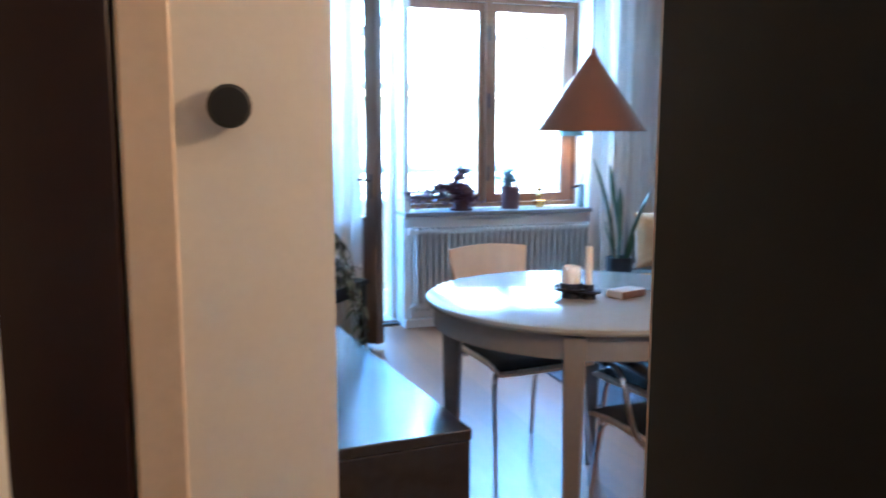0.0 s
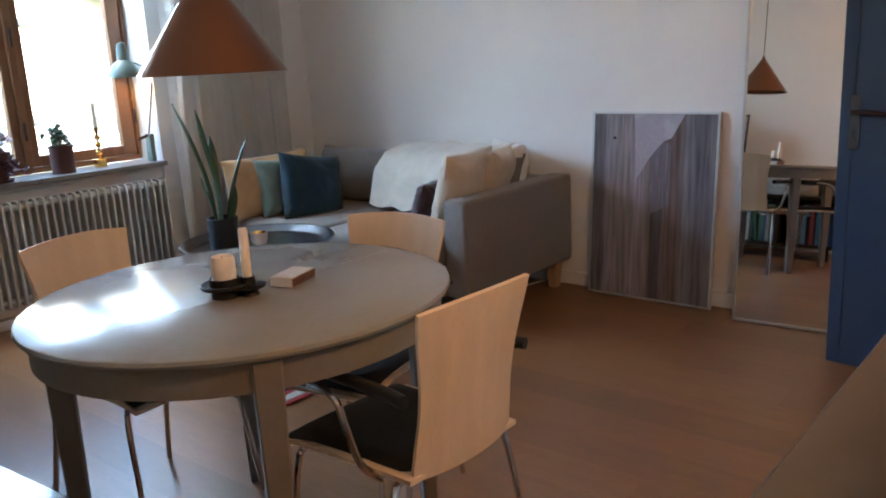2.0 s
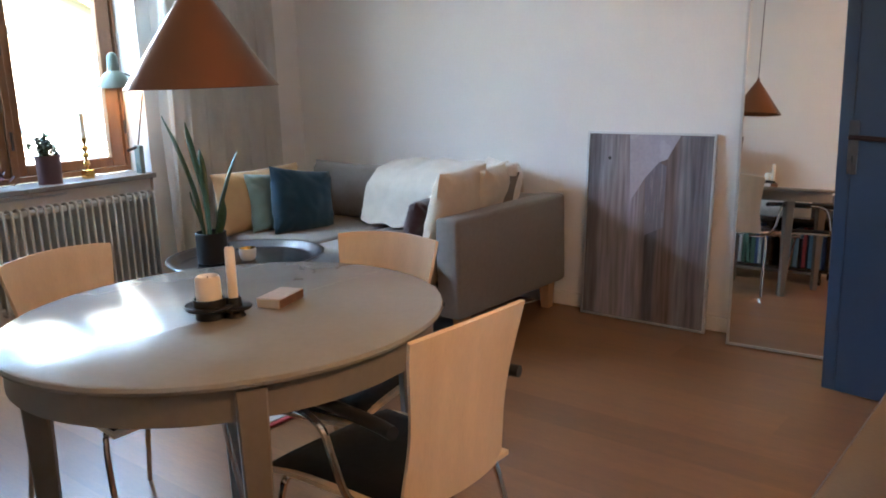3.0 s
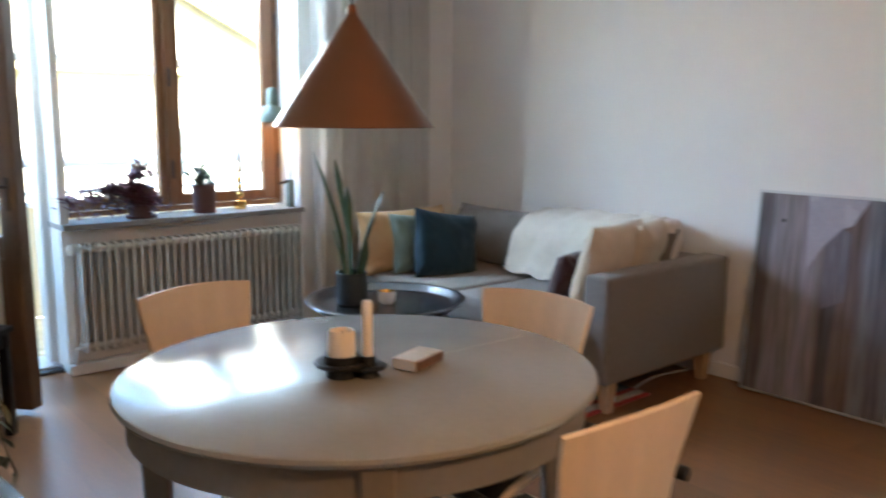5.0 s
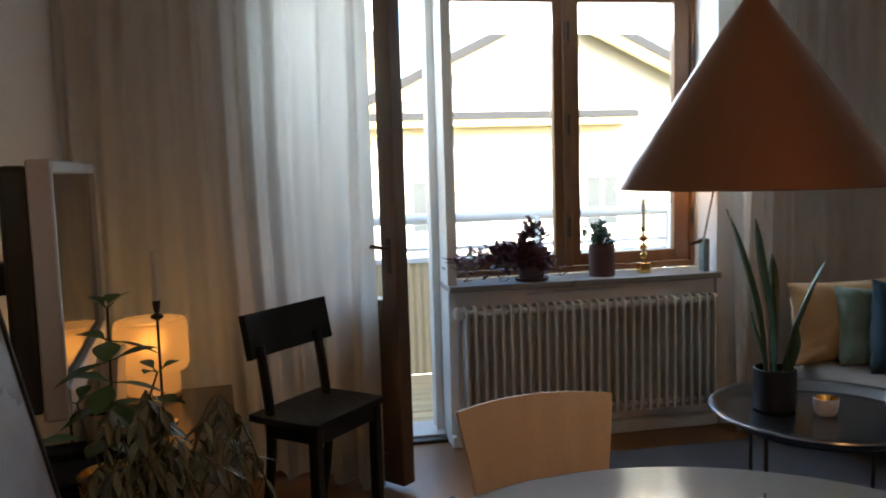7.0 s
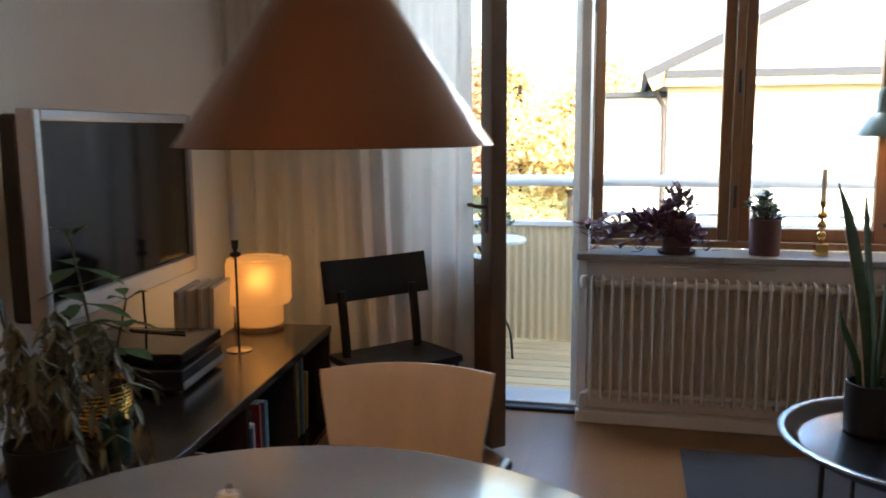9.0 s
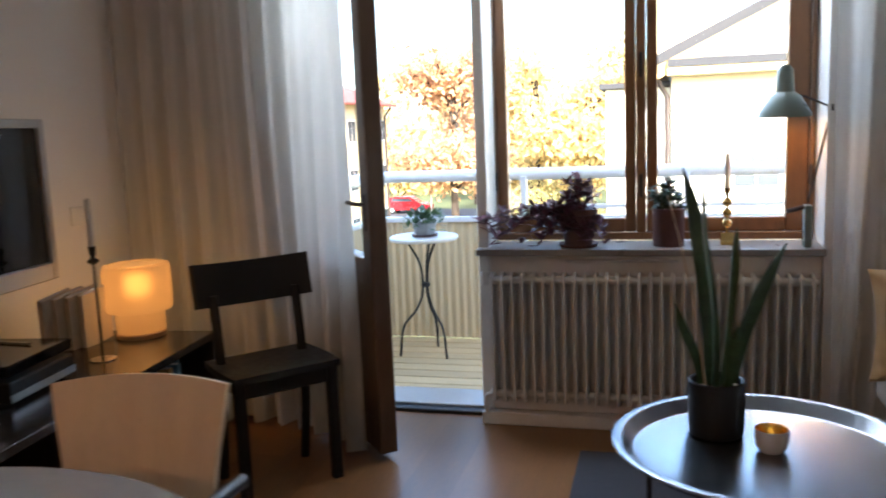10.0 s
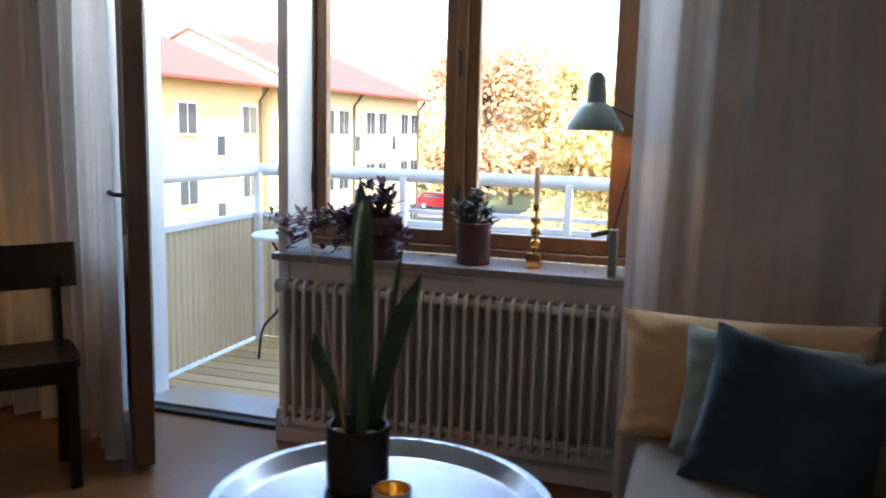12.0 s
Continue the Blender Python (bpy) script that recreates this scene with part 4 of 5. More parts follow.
part("body", lathe(((0, 0), (0.026, 0), (0.036, 0.012), (0.040, 0.035), (0.040, 0.056), (0.0385, 0.057)), 32), M_WHITECER, bowl, smooth=True)
part("inside", lathe(((0.0385, 0.057), (0.0375, 0.055), (0.036, 0.03), (0.028, 0.01), (0, 0.006)), 32), M_GOLD, bowl, "gold glazed inside", smooth=True)

# leaning print and mirror
pr = thing("framed_print", "large print of weathered boards in thin white leaning frame", "picture", aim(2.425, -2.598, 0.004, 0, 0, 4.7))
PW, PH = 0.685, 0.965
fb = box(-0.008, 0.012, -PW / 2, -PW / 2 + 0.012, 0, PH, 0.001)
box(-0.008, 0.012, PW / 2 - 0.012, PW / 2, 0, PH, 0.001, bm=fb)
box(-0.008, 0.012, -PW / 2 + 0.012, PW / 2 - 0.012, 0, 0.012, 0.001, bm=fb)
box(-0.008, 0.012, -PW / 2 + 0.012, PW / 2 - 0.012, PH - 0.012, PH, 0.001, bm=fb)
part("frame", fb, M_ALU, pr)
part("print", box(-0.003, 0.004, -PW / 2 + 0.012, PW / 2 - 0.012, 0.012, PH - 0.012), M_ART, pr)
sg = bmesh.new()
sg.faces.new([sg.verts.new((-0.0036, y, z)) for y, z in ((0.105, PH - 0.013), (0.085, 0.62), (0.01, 0.74), (-0.06, 0.82), (-0.1, 0.835), (-0.165, PH - 0.013))])
part("printed_sky", sg, M_ARTSKY, pr)
sg = bmesh.new()
sg.faces.new([sg.verts.new((-0.0042, y, z)) for y, z in ((0.01, 0.74), (-0.06, 0.82), (-0.1, 0.8), (-0.1, 0.5), (0.0, 0.45))])
part("printed_gable", sg, M_ARTSHADE, pr)
part("printed_spot", lathe(((0, 0), (0.009, 0), (0.009, 0.001), (0, 0.001)), 12), M_RUBBER, pr).matrix_basis = aim(-0.0048, 0.21, 0.83, 0, 0, -90)

mi = thing("floor_mirror", "tall narrow floor mirror in thin white frame leaning on the wall", "mirror", aim(2.364, -3.389, 0.004, 4.35, 0, 4.3))
MW, MH = 0.62, 1.78
fb = box(-0.008, 0.012, -MW / 2, -MW / 2 + 0.012, 0, MH, 0.001)
box(-0.008, 0.012, MW / 2 - 0.012, MW / 2, 0, MH, 0.001, bm=fb)
box(-0.008, 0.012, -MW / 2 + 0.012, MW / 2 - 0.012, 0, 0.012, 0.001, bm=fb)
box(-0.008, 0.012, -MW / 2 + 0.012, MW / 2 - 0.012, MH - 0.012, MH, 0.001, bm=fb)
part("frame", fb, M_ALU, mi)
part("glass", box(-0.002, 0.004, -MW / 2 + 0.012, MW / 2 - 0.012, 0.012, MH - 0.012), M_MIRROR, mi)

# ---------------------------------------------------------------- window sill things and desk lamp
cs = thing("candlestick", "brass ball candlestick with ivory candle on the sill", "candlestick", aim(0.99, 0.09, 0.767))
part("foot", box(-0.026, 0.026, -0.026, 0.026, 0, 0.05, 0.002), M_BRASS, cs)
for z in (0.085, 0.128, 0.17):
    part("ball", lathe([(0.019 * math.sin(math.pi * k / 10) if 0 < k < 10 else 0, z - 0.019 * math.cos(math.pi * k / 10)) for k in range(11)], 18), M_BRASS, cs, smooth=True)
part("stem", lathe(((0, 0.05), (0.006, 0.05), (0.006, 0.2), (0.013, 0.21), (0.013, 0.228), (0, 0.228)), 16), M_BRASS, cs, smooth=True)
part("candle", lathe(((0, 0.226), (0.011, 0.226), (0.0105, 0.36), (0, 0.366)), 16), M_WAX, cs, smooth=True)

jp = thing("jade_plant", "jade plant in a plum brown pot on the sill", "potted plant", aim(0.765, 0.07, 0.767))
part("pot", lathe(((0, 0), (0.061, 0), (0.064, 0.15), (0.061, 0.153), (0.057, 0.148), (0.056, 0.12), (0, 0.12)), 32), M_PLUMPOT, jp, smooth=True)
part("soil", lathe(((0, 0.136), (0.0565, 0.134), (0.0565, 0.121), (0, 0.121)), 20), M_SOIL, jp)
bm = bmesh.new()
rng = random.Random(5)
stems = bmesh.new()
for k in range(24):
    a, r = rng.uniform(0, 6.28), rng.uniform(0.0, 0.095)
    top = Vector((r * math.cos(a), r * math.sin(a), rng.uniform(0.19, 0.265) - r * 0.45))
    tube(((0.2 * top.x, 0.2 * top.y, 0.11), tuple(top * 0.7 + Vector((0, 0, 0.03))), tuple(top)), 0.0035, 5, stems)
    for j in range(11):
        b = rng.uniform(0, 6.28)
        e = rng.uniform(-0.3, 0.9)
        d = Vector((math.cos(b) * math.cos(e), math.sin(b) * math.cos(e), math.sin(e)))
        p = top + Vector((0, 0, rng.uniform(-0.035, 0.012)))
        leaf(bm, p, p + d * rng.uniform(0.028, 0.042), 0.021, seg=3, fold=0.25)
tagged(part("foliage", bm, M_JADE, jp), kind="stuff")
tagged(part("stem_tangle", stems, M_STEM, jp), kind="stuff")

pp = thing("purple_trailing_plant", "purple-leaved trailing plant in dark terracotta pot on the sill", "potted plant", aim(0.405, 0.055, 0.767))
part("saucer", lathe(((0, 0), (0.075, 0), (0.082, 0.014), (0.078, 0.014), (0.072, 0.006), (0, 0.006)), 28), M_TERRA, pp, smooth=True)
part("pot", lathe(((0, 0.006), (0.056, 0.006), (0.072, 0.13), (0.079, 0.133), (0.08, 0.155), (0.074, 0.155), (0.068, 0.13), (0, 0.13)), 32), M_TERRA, pp, smooth=True)
bm, stems = bmesh.new(), bmesh.new()
rng = random.Random(11)
for k in range(52):
    if k < 7:
        tip = Vector((rng.uniform(-0.08, 0.10), rng.uniform(-0.06, 0.03), rng.uniform(0.17, 0.275)))
    else:
        tip = Vector((rng.uniform(-0.41, 0.02) if k < 46 else rng.uniform(0.02, 0.13), rng.uniform(-0.115, 0.03), rng.uniform(0.012, 0.13)))
    st0 = Vector((rng.uniform(-0.04, 0.04), rng.uniform(-0.03, 0.03), 0.115))
    mid = (st0 + tip) / 2 + Vector((0, 0, 0.05))
    pts = curve_points((st0, mid, tip), 5)
    tube(pts, 0.002, 5, stems)
    for q in pts[3:]:
        for j in range(2):
            b, e = rng.uniform(0, 6.28), rng.uniform(-0.2, 0.9)
            d = Vector((math.cos(b) * math.cos(e), math.sin(b) * math.cos(e), math.sin(e)))
            ln = rng.uniform(0.034, 0.062)
            leaf(bm, q, q + d * ln, ln * 0.46, seg=4, fold=0.3)
tagged(part("foliage", bm, M_PURPLE, pp), kind="stuff")
tagged(part("stem_tangle", stems, M_PURPLE, pp), kind="stuff")

dl = thing("desk_lamp", "sage green metal desk lamp, lit, clamped to the sill end", "desk lamp")
sx, sy, sz = 1.190, 0.045, 1.262
part("shade", lathe(((0.098, 0.0), (0.094, 0.018), (0.058, 0.076), (0.034, 0.094), (0.029, 0.176), (0.016, 0.194), (0, 0.198)), 36, (sx, sy, sz)), M_LAMPGREEN, dl, smooth=True)
part("bulb", lathe([(0.018 * math.sin(math.pi * k / 8) if 0 < k < 8 else 0, 0.034 - 0.018 * math.cos(math.pi * k / 8)) for k in range(9)], 14, (sx, sy, sz)), M_BULB, dl, smooth=True)
part("neck", tube(((sx + 0.022, sy, sz + 0.085), (sx + 0.07, sy - 0.005, sz + 0.075), (sx + 0.16, sy - 0.03, sz + 0.03)), 0.0045, 8), M_PIPE, dl, smooth=True)
part("lower_arm", tube(((sx + 0.16, sy - 0.03, sz + 0.03), (1.275, 0.02, 0.93)), 0.0045, 8), M_PIPE, dl, smooth=True)
part("joint", lathe(((0, -0.012), (0.016, -0.012), (0.016, 0.012), (0, 0.012)), 14, (sx + 0.16, sy - 0.03, sz + 0.03)), M_PIPE, dl, smooth=True)
part("clamp", box(1.262, 1.29, -0.01, 0.05, 0.767, 0.93, 0.006, 2), M_LAMPGREEN, dl)
part("clamp_screw", tube(((1.20, 0.01, 0.905), (1.262, 0.02, 0.92)), 0.009, 8), M_PIPE, dl, smooth=True)


# ---------------------------------------------------------------- black chair by the balcony door
bc = thing("side_chair", "black stained wooden chair with curved back rail", "chair", aim(-0.573, -0.751, 0, 228.8))


def rail_fn(u, v):
    a = 2 * u - 1
    return (a * 0.2315, -0.245 + 0.05 * a * a - 0.03 * v - 0.02, 0.648 + 0.158 * v + 0.012 * a * a)


part("back_rail", sheet(rail_fn, 16, 5, 0.022), M_BLACKWOOD, bc, smooth=True)
for sx in (-1, 1):
    part("back_leg", tube(curve_points(((0.165 * sx, -0.235, 0.0), (0.165 * sx, -0.19, 0.25), (0.16 * sx, -0.185, 0.45), (0.16 * sx, -0.22, 0.70)), 5), 0.018, 8), M_BLACKWOOD, bc, smooth=True)
    part("front_leg", box(0.175 * sx - 0.019, 0.175 * sx + 0.019, 0.012, 0.05, 0, 0.435, 0.006, 2), M_BLACKWOOD, bc)
part("front_apron", box(-0.156, 0.156, 0.02, 0.042, 0.375, 0.435, 0.003), M_BLACKWOOD, bc)
for sx in (-1, 1):
    part("side_apron", box(0.165 * sx - 0.01, 0.165 * sx + 0.01, -0.18, 0.012, 0.375, 0.435, 0.003), M_BLACKWOOD, bc)


def bseat(u, v):
    a, b = 2 * u - 1, 2 * v - 1
    return (a * (0.20 + 0.008 * (1 - b * b)), -0.095 + b * 0.155, 0.449 - 0.012 * (1 - a * a) * (1 - b * b))


part("seat", sheet(bseat, 12, 12, 0.024), M_BLACKWOOD, bc, smooth=True).location.z = 0.008

# ---------------------------------------------------------------- low bench with television corner
B_ANG = 5.0
bench = thing("low_bench", "long low black-brown bench with open book shelves", "bench", aim(-0.725, -3.22, 0, B_ANG))
BL, BD, BZ = 2.70, 0.62, 0.52
part("top", box(-BD, 0, 0, BL, BZ - 0.03, BZ, 0.003), M_BENCH, bench)
part("bottom", box(-BD + 0.01, -0.005, 0, BL, 0.10, 0.125, 0.002), M_BENCH, bench)
part("back", box(-BD, -BD + 0.008, 0, BL, 0.126, BZ - 0.031), M_BENCH, bench)
for k in range(7):
    y = k * (BL - 0.025) / 6
    part("divider", box(-BD + 0.009, -0.006, y, y + 0.025, 0.126, BZ - 0.031, 0.001), M_BENCH, bench)
for y in (0.06, BL / 2, BL - 0.10):
    for x in (-BD + 0.06, -0.08):
        part("leg", box(x - 0.02, x + 0.02, y, y + 0.04, 0, 0.099, 0.002), M_BENCH, bench)
BM = aim(-0.725, -3.22, 0, B_ANG)
rng = random.Random(3)
cell = (BL - 0.025) / 6
for k in range(6):
    y = k * cell + 0.04
    end = (k + 1) * cell - rng.uniform(0.02, 0.16)
    while y < end - 0.05:
        w, h, d = rng.uniform(0.014, 0.034), rng.uniform(0.22, 0.33), rng.uniform(0.17, 0.24)
        lean = 0 if rng.random() < 0.85 else -5
        bk = thing("book", "upright hardback book on the bench shelf", "book", BM @ pose(-0.06 - rng.uniform(0, 0.03), y, 0.126, lean), group="books in the bench")
        cover = rng.choice(M_BOOKS)
        part("cover", box(-d, 0, 0, w, 0, h, 0.002), cover, bk)
        part("pages", box(-d + 0.004, -d * 0 - 0.006, 0.0025, w - 0.0025, h, h + 0.0012), M_PAPER, bk)
        y += w + 0.002 + (0.02 if lean else 0)

tv = thing("television", "flat television with silver frame, switched off, on wall arm", "television", aim(-1.272, -1.405, BZ - 0.018, 7.0))
TW, TH, TZ = 0.93, 0.55, 0.305
part("casing", box(-0.085, -0.0285, -TW / 2 + 0.012, TW / 2 - 0.012, TZ + 0.012, TZ + TH - 0.012, 0.012, 2), M_RUBBER, tv)
fb = box(-0.028, 0.02, -TW / 2, -TW / 2 + 0.03, TZ, TZ + TH, 0.004)
box(-0.028, 0.02, TW / 2 - 0.03, TW / 2, TZ, TZ + TH, 0.004, bm=fb)
box(-0.028, 0.02, -TW / 2 + 0.03, TW / 2 - 0.03, TZ + TH - 0.03, TZ + TH, 0.004, bm=fb)
box(-0.028, 0.022, -TW / 2 + 0.03, TW / 2 - 0.03, TZ, TZ + 0.06, 0.004, bm=fb)
part("frame", fb, M_TVSILVER, tv, "silver plastic frame")
part("screen", box(-0.003, 0.006, -TW / 2 + 0.03, TW / 2 - 0.03, TZ + 0.06, TZ + TH - 0.03), M_TVSCREEN, tv)
part("wall_arm", box(-0.36, -0.07, -0.04, 0.04, TZ + 0.22, TZ + 0.30, 0.006), M_RUBBER, tv, "black wall mount arm")
part("cable", tube(curve_points(((-0.06, 0.2, TZ + 0.02), (-0.07, 0.22, 0.2), (-0.06, 0.21, 0.08), (-0.08, 0.2, 0.023))), 0.004, 6), M_RUBBER, tv, smooth=True)

lmp = thing("table_lamp", "lit two-tier frosted glass table lamp with wooden base", "table lamp", aim(-1.225, -0.628, BZ))
part("base", lathe(((0, 0), (0.092, 0), (0.094, 0.016), (0.09, 0.02), (0, 0.02)), 40), M_OAKLEG, lmp, smooth=True)
g1 = part("lower_shade", lathe(((0.09, 0.021), (0.093, 0.03), (0.093, 0.10), (0.088, 0.10), (0.086, 0.021), (0.09, 0.021)), 48), M_LAMPGLASS, lmp, "glowing frosted glass", smooth=True)
g2 = part("upper_shade", lathe(((0.094, 0.102), (0.119, 0.104), (0.127, 0.119), (0.128, 0.262), (0.121, 0.281), (0.103, 0.286), (0.103, 0.28), (0.117, 0.274), (0.122, 0.258), (0.121, 0.122), (0.094, 0.109)), 48), M_LAMPGLASS, lmp, "glowing frosted glass", smooth=True)
for g in (g1, g2):
    g.visible_shadow = False
part("bulb", lathe([(0.03 * math.sin(math.pi * k / 10) if 0 < k < 10 else 0, 0.185 - 0.03 * math.cos(math.pi * k / 10)) for k in range(11)], 18), M_BULB, lmp, smooth=True).visible_shadow = False

ts = thing("candlestick", "slim black metal candlestick with candle on the bench", "candlestick", aim(-1.147, -0.965, BZ))
part("foot", lathe(((0, 0), (0.045, 0), (0.045, 0.004), (0.008, 0.008), (0, 0.008)), 32), M_CHROME, ts, smooth=True)
part("stem", lathe(((0, 0.008), (0.0045, 0.008), (0.0045, 0.335), (0.02, 0.345), (0.02, 0.352), (0.006, 0.36), (0.011, 0.375), (0.013, 0.40), (0, 0.40)), 18), M_RUBBER, ts, smooth=True)
part("candle", lathe(((0, 0.398), (0.0105, 0.398), (0.0095, 0.56), (0, 0.565)), 16), M_PAPER, ts, smooth=True)

for k in range(4):
    bk = thing("book", "cream paperback leaning beside the table lamp", "book", aim(-1.41 + 0.028 * k, -0.86 + 0.035 * k, BZ, -2, 8, 7), group="books by the lamp")
    part("cover", box(-0.01, 0.01, -0.075, 0.075, 0.001, 0.215, 0.0015), M_BOOKCREAM, bk)
    part("pages", box(-0.0085, 0.0085, -0.072, 0.0745, 0.2152, 0.2165), M_PAPER, bk)

rp = thing("record_player", "black record player under a smoked lid", "record player", aim(-1.285, -1.33, BZ, B_ANG + 3))
part("plinth", box(-0.2, 0.19, -0.165, 0.165, 0.012, 0.075, 0.004), M_RUBBER, rp)
part("front_trim", box(0.1905, 0.194, -0.165, 0.165, 0.016, 0.038), M_ALU, rp, "silver front trim")
part("platter", lathe(((0, 0.076), (0.14, 0.076), (0.142, 0.088), (0, 0.09)), 48, (-0.03, 0.0, 0)), M_RUBBER, rp, smooth=True)
part("lid", box(-0.2, 0.19, -0.165, 0.165, 0.092, 0.125, 0.004), M_TVSCREEN, rp, "smoked plastic lid")
part("tonearm", tube(((-0.14, 0.13, 0.1), (-0.1, 0.12, 0.13), (0.1, 0.08, 0.13)), 0.004, 6), M_CHROME, rp, smooth=True)
for x in (-0.16, 0.15):
    for y in (-0.13, 0.13):
        part("foot", lathe(((0, 0), (0.02, 0), (0.02, 0.012), (0, 0.012)), 14, (x, y, 0)), M_RUBBER, rp)

dr = thing("framed_drawing", "large pencil drawing in thin black frame leaning on the wall", "picture", aim(-1.17, -2.17, BZ + 0.002, 2, 0, -12))
fb = box(-0.012, 0.01, -0.22, -0.208, 0, 0.68)
box(-0.012, 0.01, 0.208, 0.22, 0, 0.68, bm=fb)
box(-0.012, 0.01, -0.208, 0.208, 0.668, 0.68, bm=fb)
box(-0.012, 0.01, -0.208, 0.208, 0, 0.012, bm=fb)
part("frame", fb, M_RUBBER, dr)
part("drawing", box(-0.006, 0.004, -0.208, 0.208, 0.012, 0.668), M_DRAWING, dr)

# plants on the bench
fp = thing("rubber_plant", "young rubber plant with oval leaves in a ribbed gold pot", "potted plant", aim(-1.13, -1.77, BZ))
part("pot", lathe(((0, 0), (0.062, 0), (0.067, 0.03), (0.080, 0.125), (0.084, 0.134), (0.079, 0.134), (0.070, 0.1), (0, 0.1)), 40), M_GOLD, fp, "gold textured pot", smooth=True)
for k in range(9):
    part("rib", lathe([(0.0675 + 0.0013 * k + r, 0.022 + 0.0115 * k + z) for r, z in ((-0.001, -0.004), (0.0028, 0.0), (-0.001, 0.004))], 40), M_GOLD, fp, smooth=True)
part("soil", lathe(((0, 0.12), (0.0745, 0.118), (0.07, 0.101), (0, 0.101)), 20), M_SOIL, fp)
rng = random.Random(21)


def oval_leaf(q, turn, rise, length, width):
    """One broad leaf with a short stalk, folded along its rib and drooping at the tip."""
    d = Vector((math.cos(turn) * math.cos(rise), math.sin(turn) * math.cos(rise), math.sin(rise)))
    own = tube((q, q + d * 0.02), 0.0016, 5)
    leaf(own, q + d * 0.016, q + d * length, width, seg=7, fold=0.18, droop=0.014, blunt=1.12)
    part("leaf", own, M_GREEN, fp, smooth=True)


for foot, bend, tip, whorls in (((0, 0, 0.11), (0.012, -0.05, 0.33), (0.03, -0.118, 0.525), ((0.3, 3), (0.45, 3), (0.6, 3), (0.74, 2), (0.86, 3), (1.0, 4))),
                                ((0.02, 0.01, 0.11), (0.06, 0.0, 0.24), (0.105, -0.02, 0.36), ((0.45, 2), (0.75, 3), (1.0, 3))),
                                ((-0.02, 0.0, 0.11), (-0.05, -0.02, 0.22), (-0.06, -0.05, 0.31), ((0.5, 2), (1.0, 3)))):
    pts = curve_points((foot, bend, tip), 8)
    part("stem", tube(pts, 0.0042, 6, r_end=0.0025), M_STEM, fp, smooth=True)
    for k, (at, count) in enumerate(whorls):
        q = pts[min(int(at * (len(pts) - 1)), len(pts) - 1)]
        for m in range(count):
            top = at > 0.95
            oval_leaf(q, k * 1.2 + m * 6.283 / count + rng.uniform(-0.3, 0.3), rng.uniform(0.35, 0.8) if top else rng.uniform(-0.35, 0.35),
                      rng.uniform(0.05, 0.07) if top else rng.uniform(0.095, 0.12), 0.034 if top else 0.056)

tp = thing("trailing_plant", "trailing variegated plant in a clear glass pot on the bench", "potted plant", aim(-0.99, -2.16, BZ))
part("pot", lathe(((0, 0), (0.062, 0), (0.068, 0.02), (0.078, 0.13), (0.074, 0.13), (0.064, 0.02), (0, 0.014)), 36), M_BLACKPOT, tp, smooth=True)
part("soil", lathe(((0, 0.112), (0.07, 0.11), (0.064, 0.03), (0, 0.02)), 20), M_SOIL, tp)
bm, stems = bmesh.new(), bmesh.new()
for k in range(24):
    a = rng.uniform(0, 6.28)
    over = math.cos(a) > 0.75
    r = rng.uniform(0.2, 0.25) if over else rng.uniform(0.06, 0.16)
    tip = Vector((r * math.cos(a), r * math.sin(a), rng.uniform(-0.1, 0.12) if over and r * math.cos(a) > 0.19 else rng.uniform(0.03, 0.26)))
    top = Vector((0.6 * tip.x, 0.6 * tip.y, rng.uniform(0.26, 0.40)))
    pts = curve_points((Vector((0.1 * tip.x, 0.1 * tip.y, 0.11)), top, tip), 8)
    tube(pts, 0.0018, 5, stems)
    for q in pts[4:]:
        for j in range(2):
            b = rng.uniform(0, 6.28)
            d = Vector((math.cos(b) * 0.6, math.sin(b) * 0.6, rng.uniform(-1.2, -0.2))).normalized()
            ln = rng.uniform(0.028, 0.058)
            leaf(bm, q, q + d * ln, ln * 0.3, seg=4, fold=0.3, droop=0.006)
tagged(part("foliage", bm, M_TRAIL, tp), kind="stuff")
tagged(part("stem_tangle", stems, M_STEM, tp), kind="stuff")
gp = thing("small_potted_plant", "small succulent in a dark green glazed pot on the bench", "potted plant", aim(-1.0, -1.9, BZ))
part("pot", lathe(((0, 0), (0.036, 0), (0.04, 0.075), (0.037, 0.075), (0.034, 0.06), (0, 0.06)), 28), M_TEALPOT, gp, smooth=True)
bm = bmesh.new()
for k in range(26):
    b, e = rng.uniform(0, 6.28), rng.uniform(0.1, 1.3)
    d = Vector((math.cos(b) * math.cos(e), math.sin(b) * math.cos(e), math.sin(e)))
    leaf(bm, (0.01 * d.x, 0.01 * d.y, 0.062), Vector((0, 0, 0.07)) + d * 0.045, 0.02, seg=3)
tagged(part("foliage", bm, M_JADE, gp), kind="stuff")

fl = part("cushion", cushion(0.46, 0.26, 0.17, 12, 0.03, 20), M_FLUFF, smooth=True)
fl.matrix_basis = aim(-1.24, -2.80, BZ, 84, 34)
tagged(fl, "fluffy white sheepskin cushion on the bench", "cushion")
fl = part("cushion", cushion(0.34, 0.22, 0.14, 13, 0.02, 16), M_SOFA, smooth=True)
fl.matrix_basis = aim(-1.28, -3.14, BZ, 92, 30)
tagged(fl, "grey woven cushion on the end of the bench", "cushion")

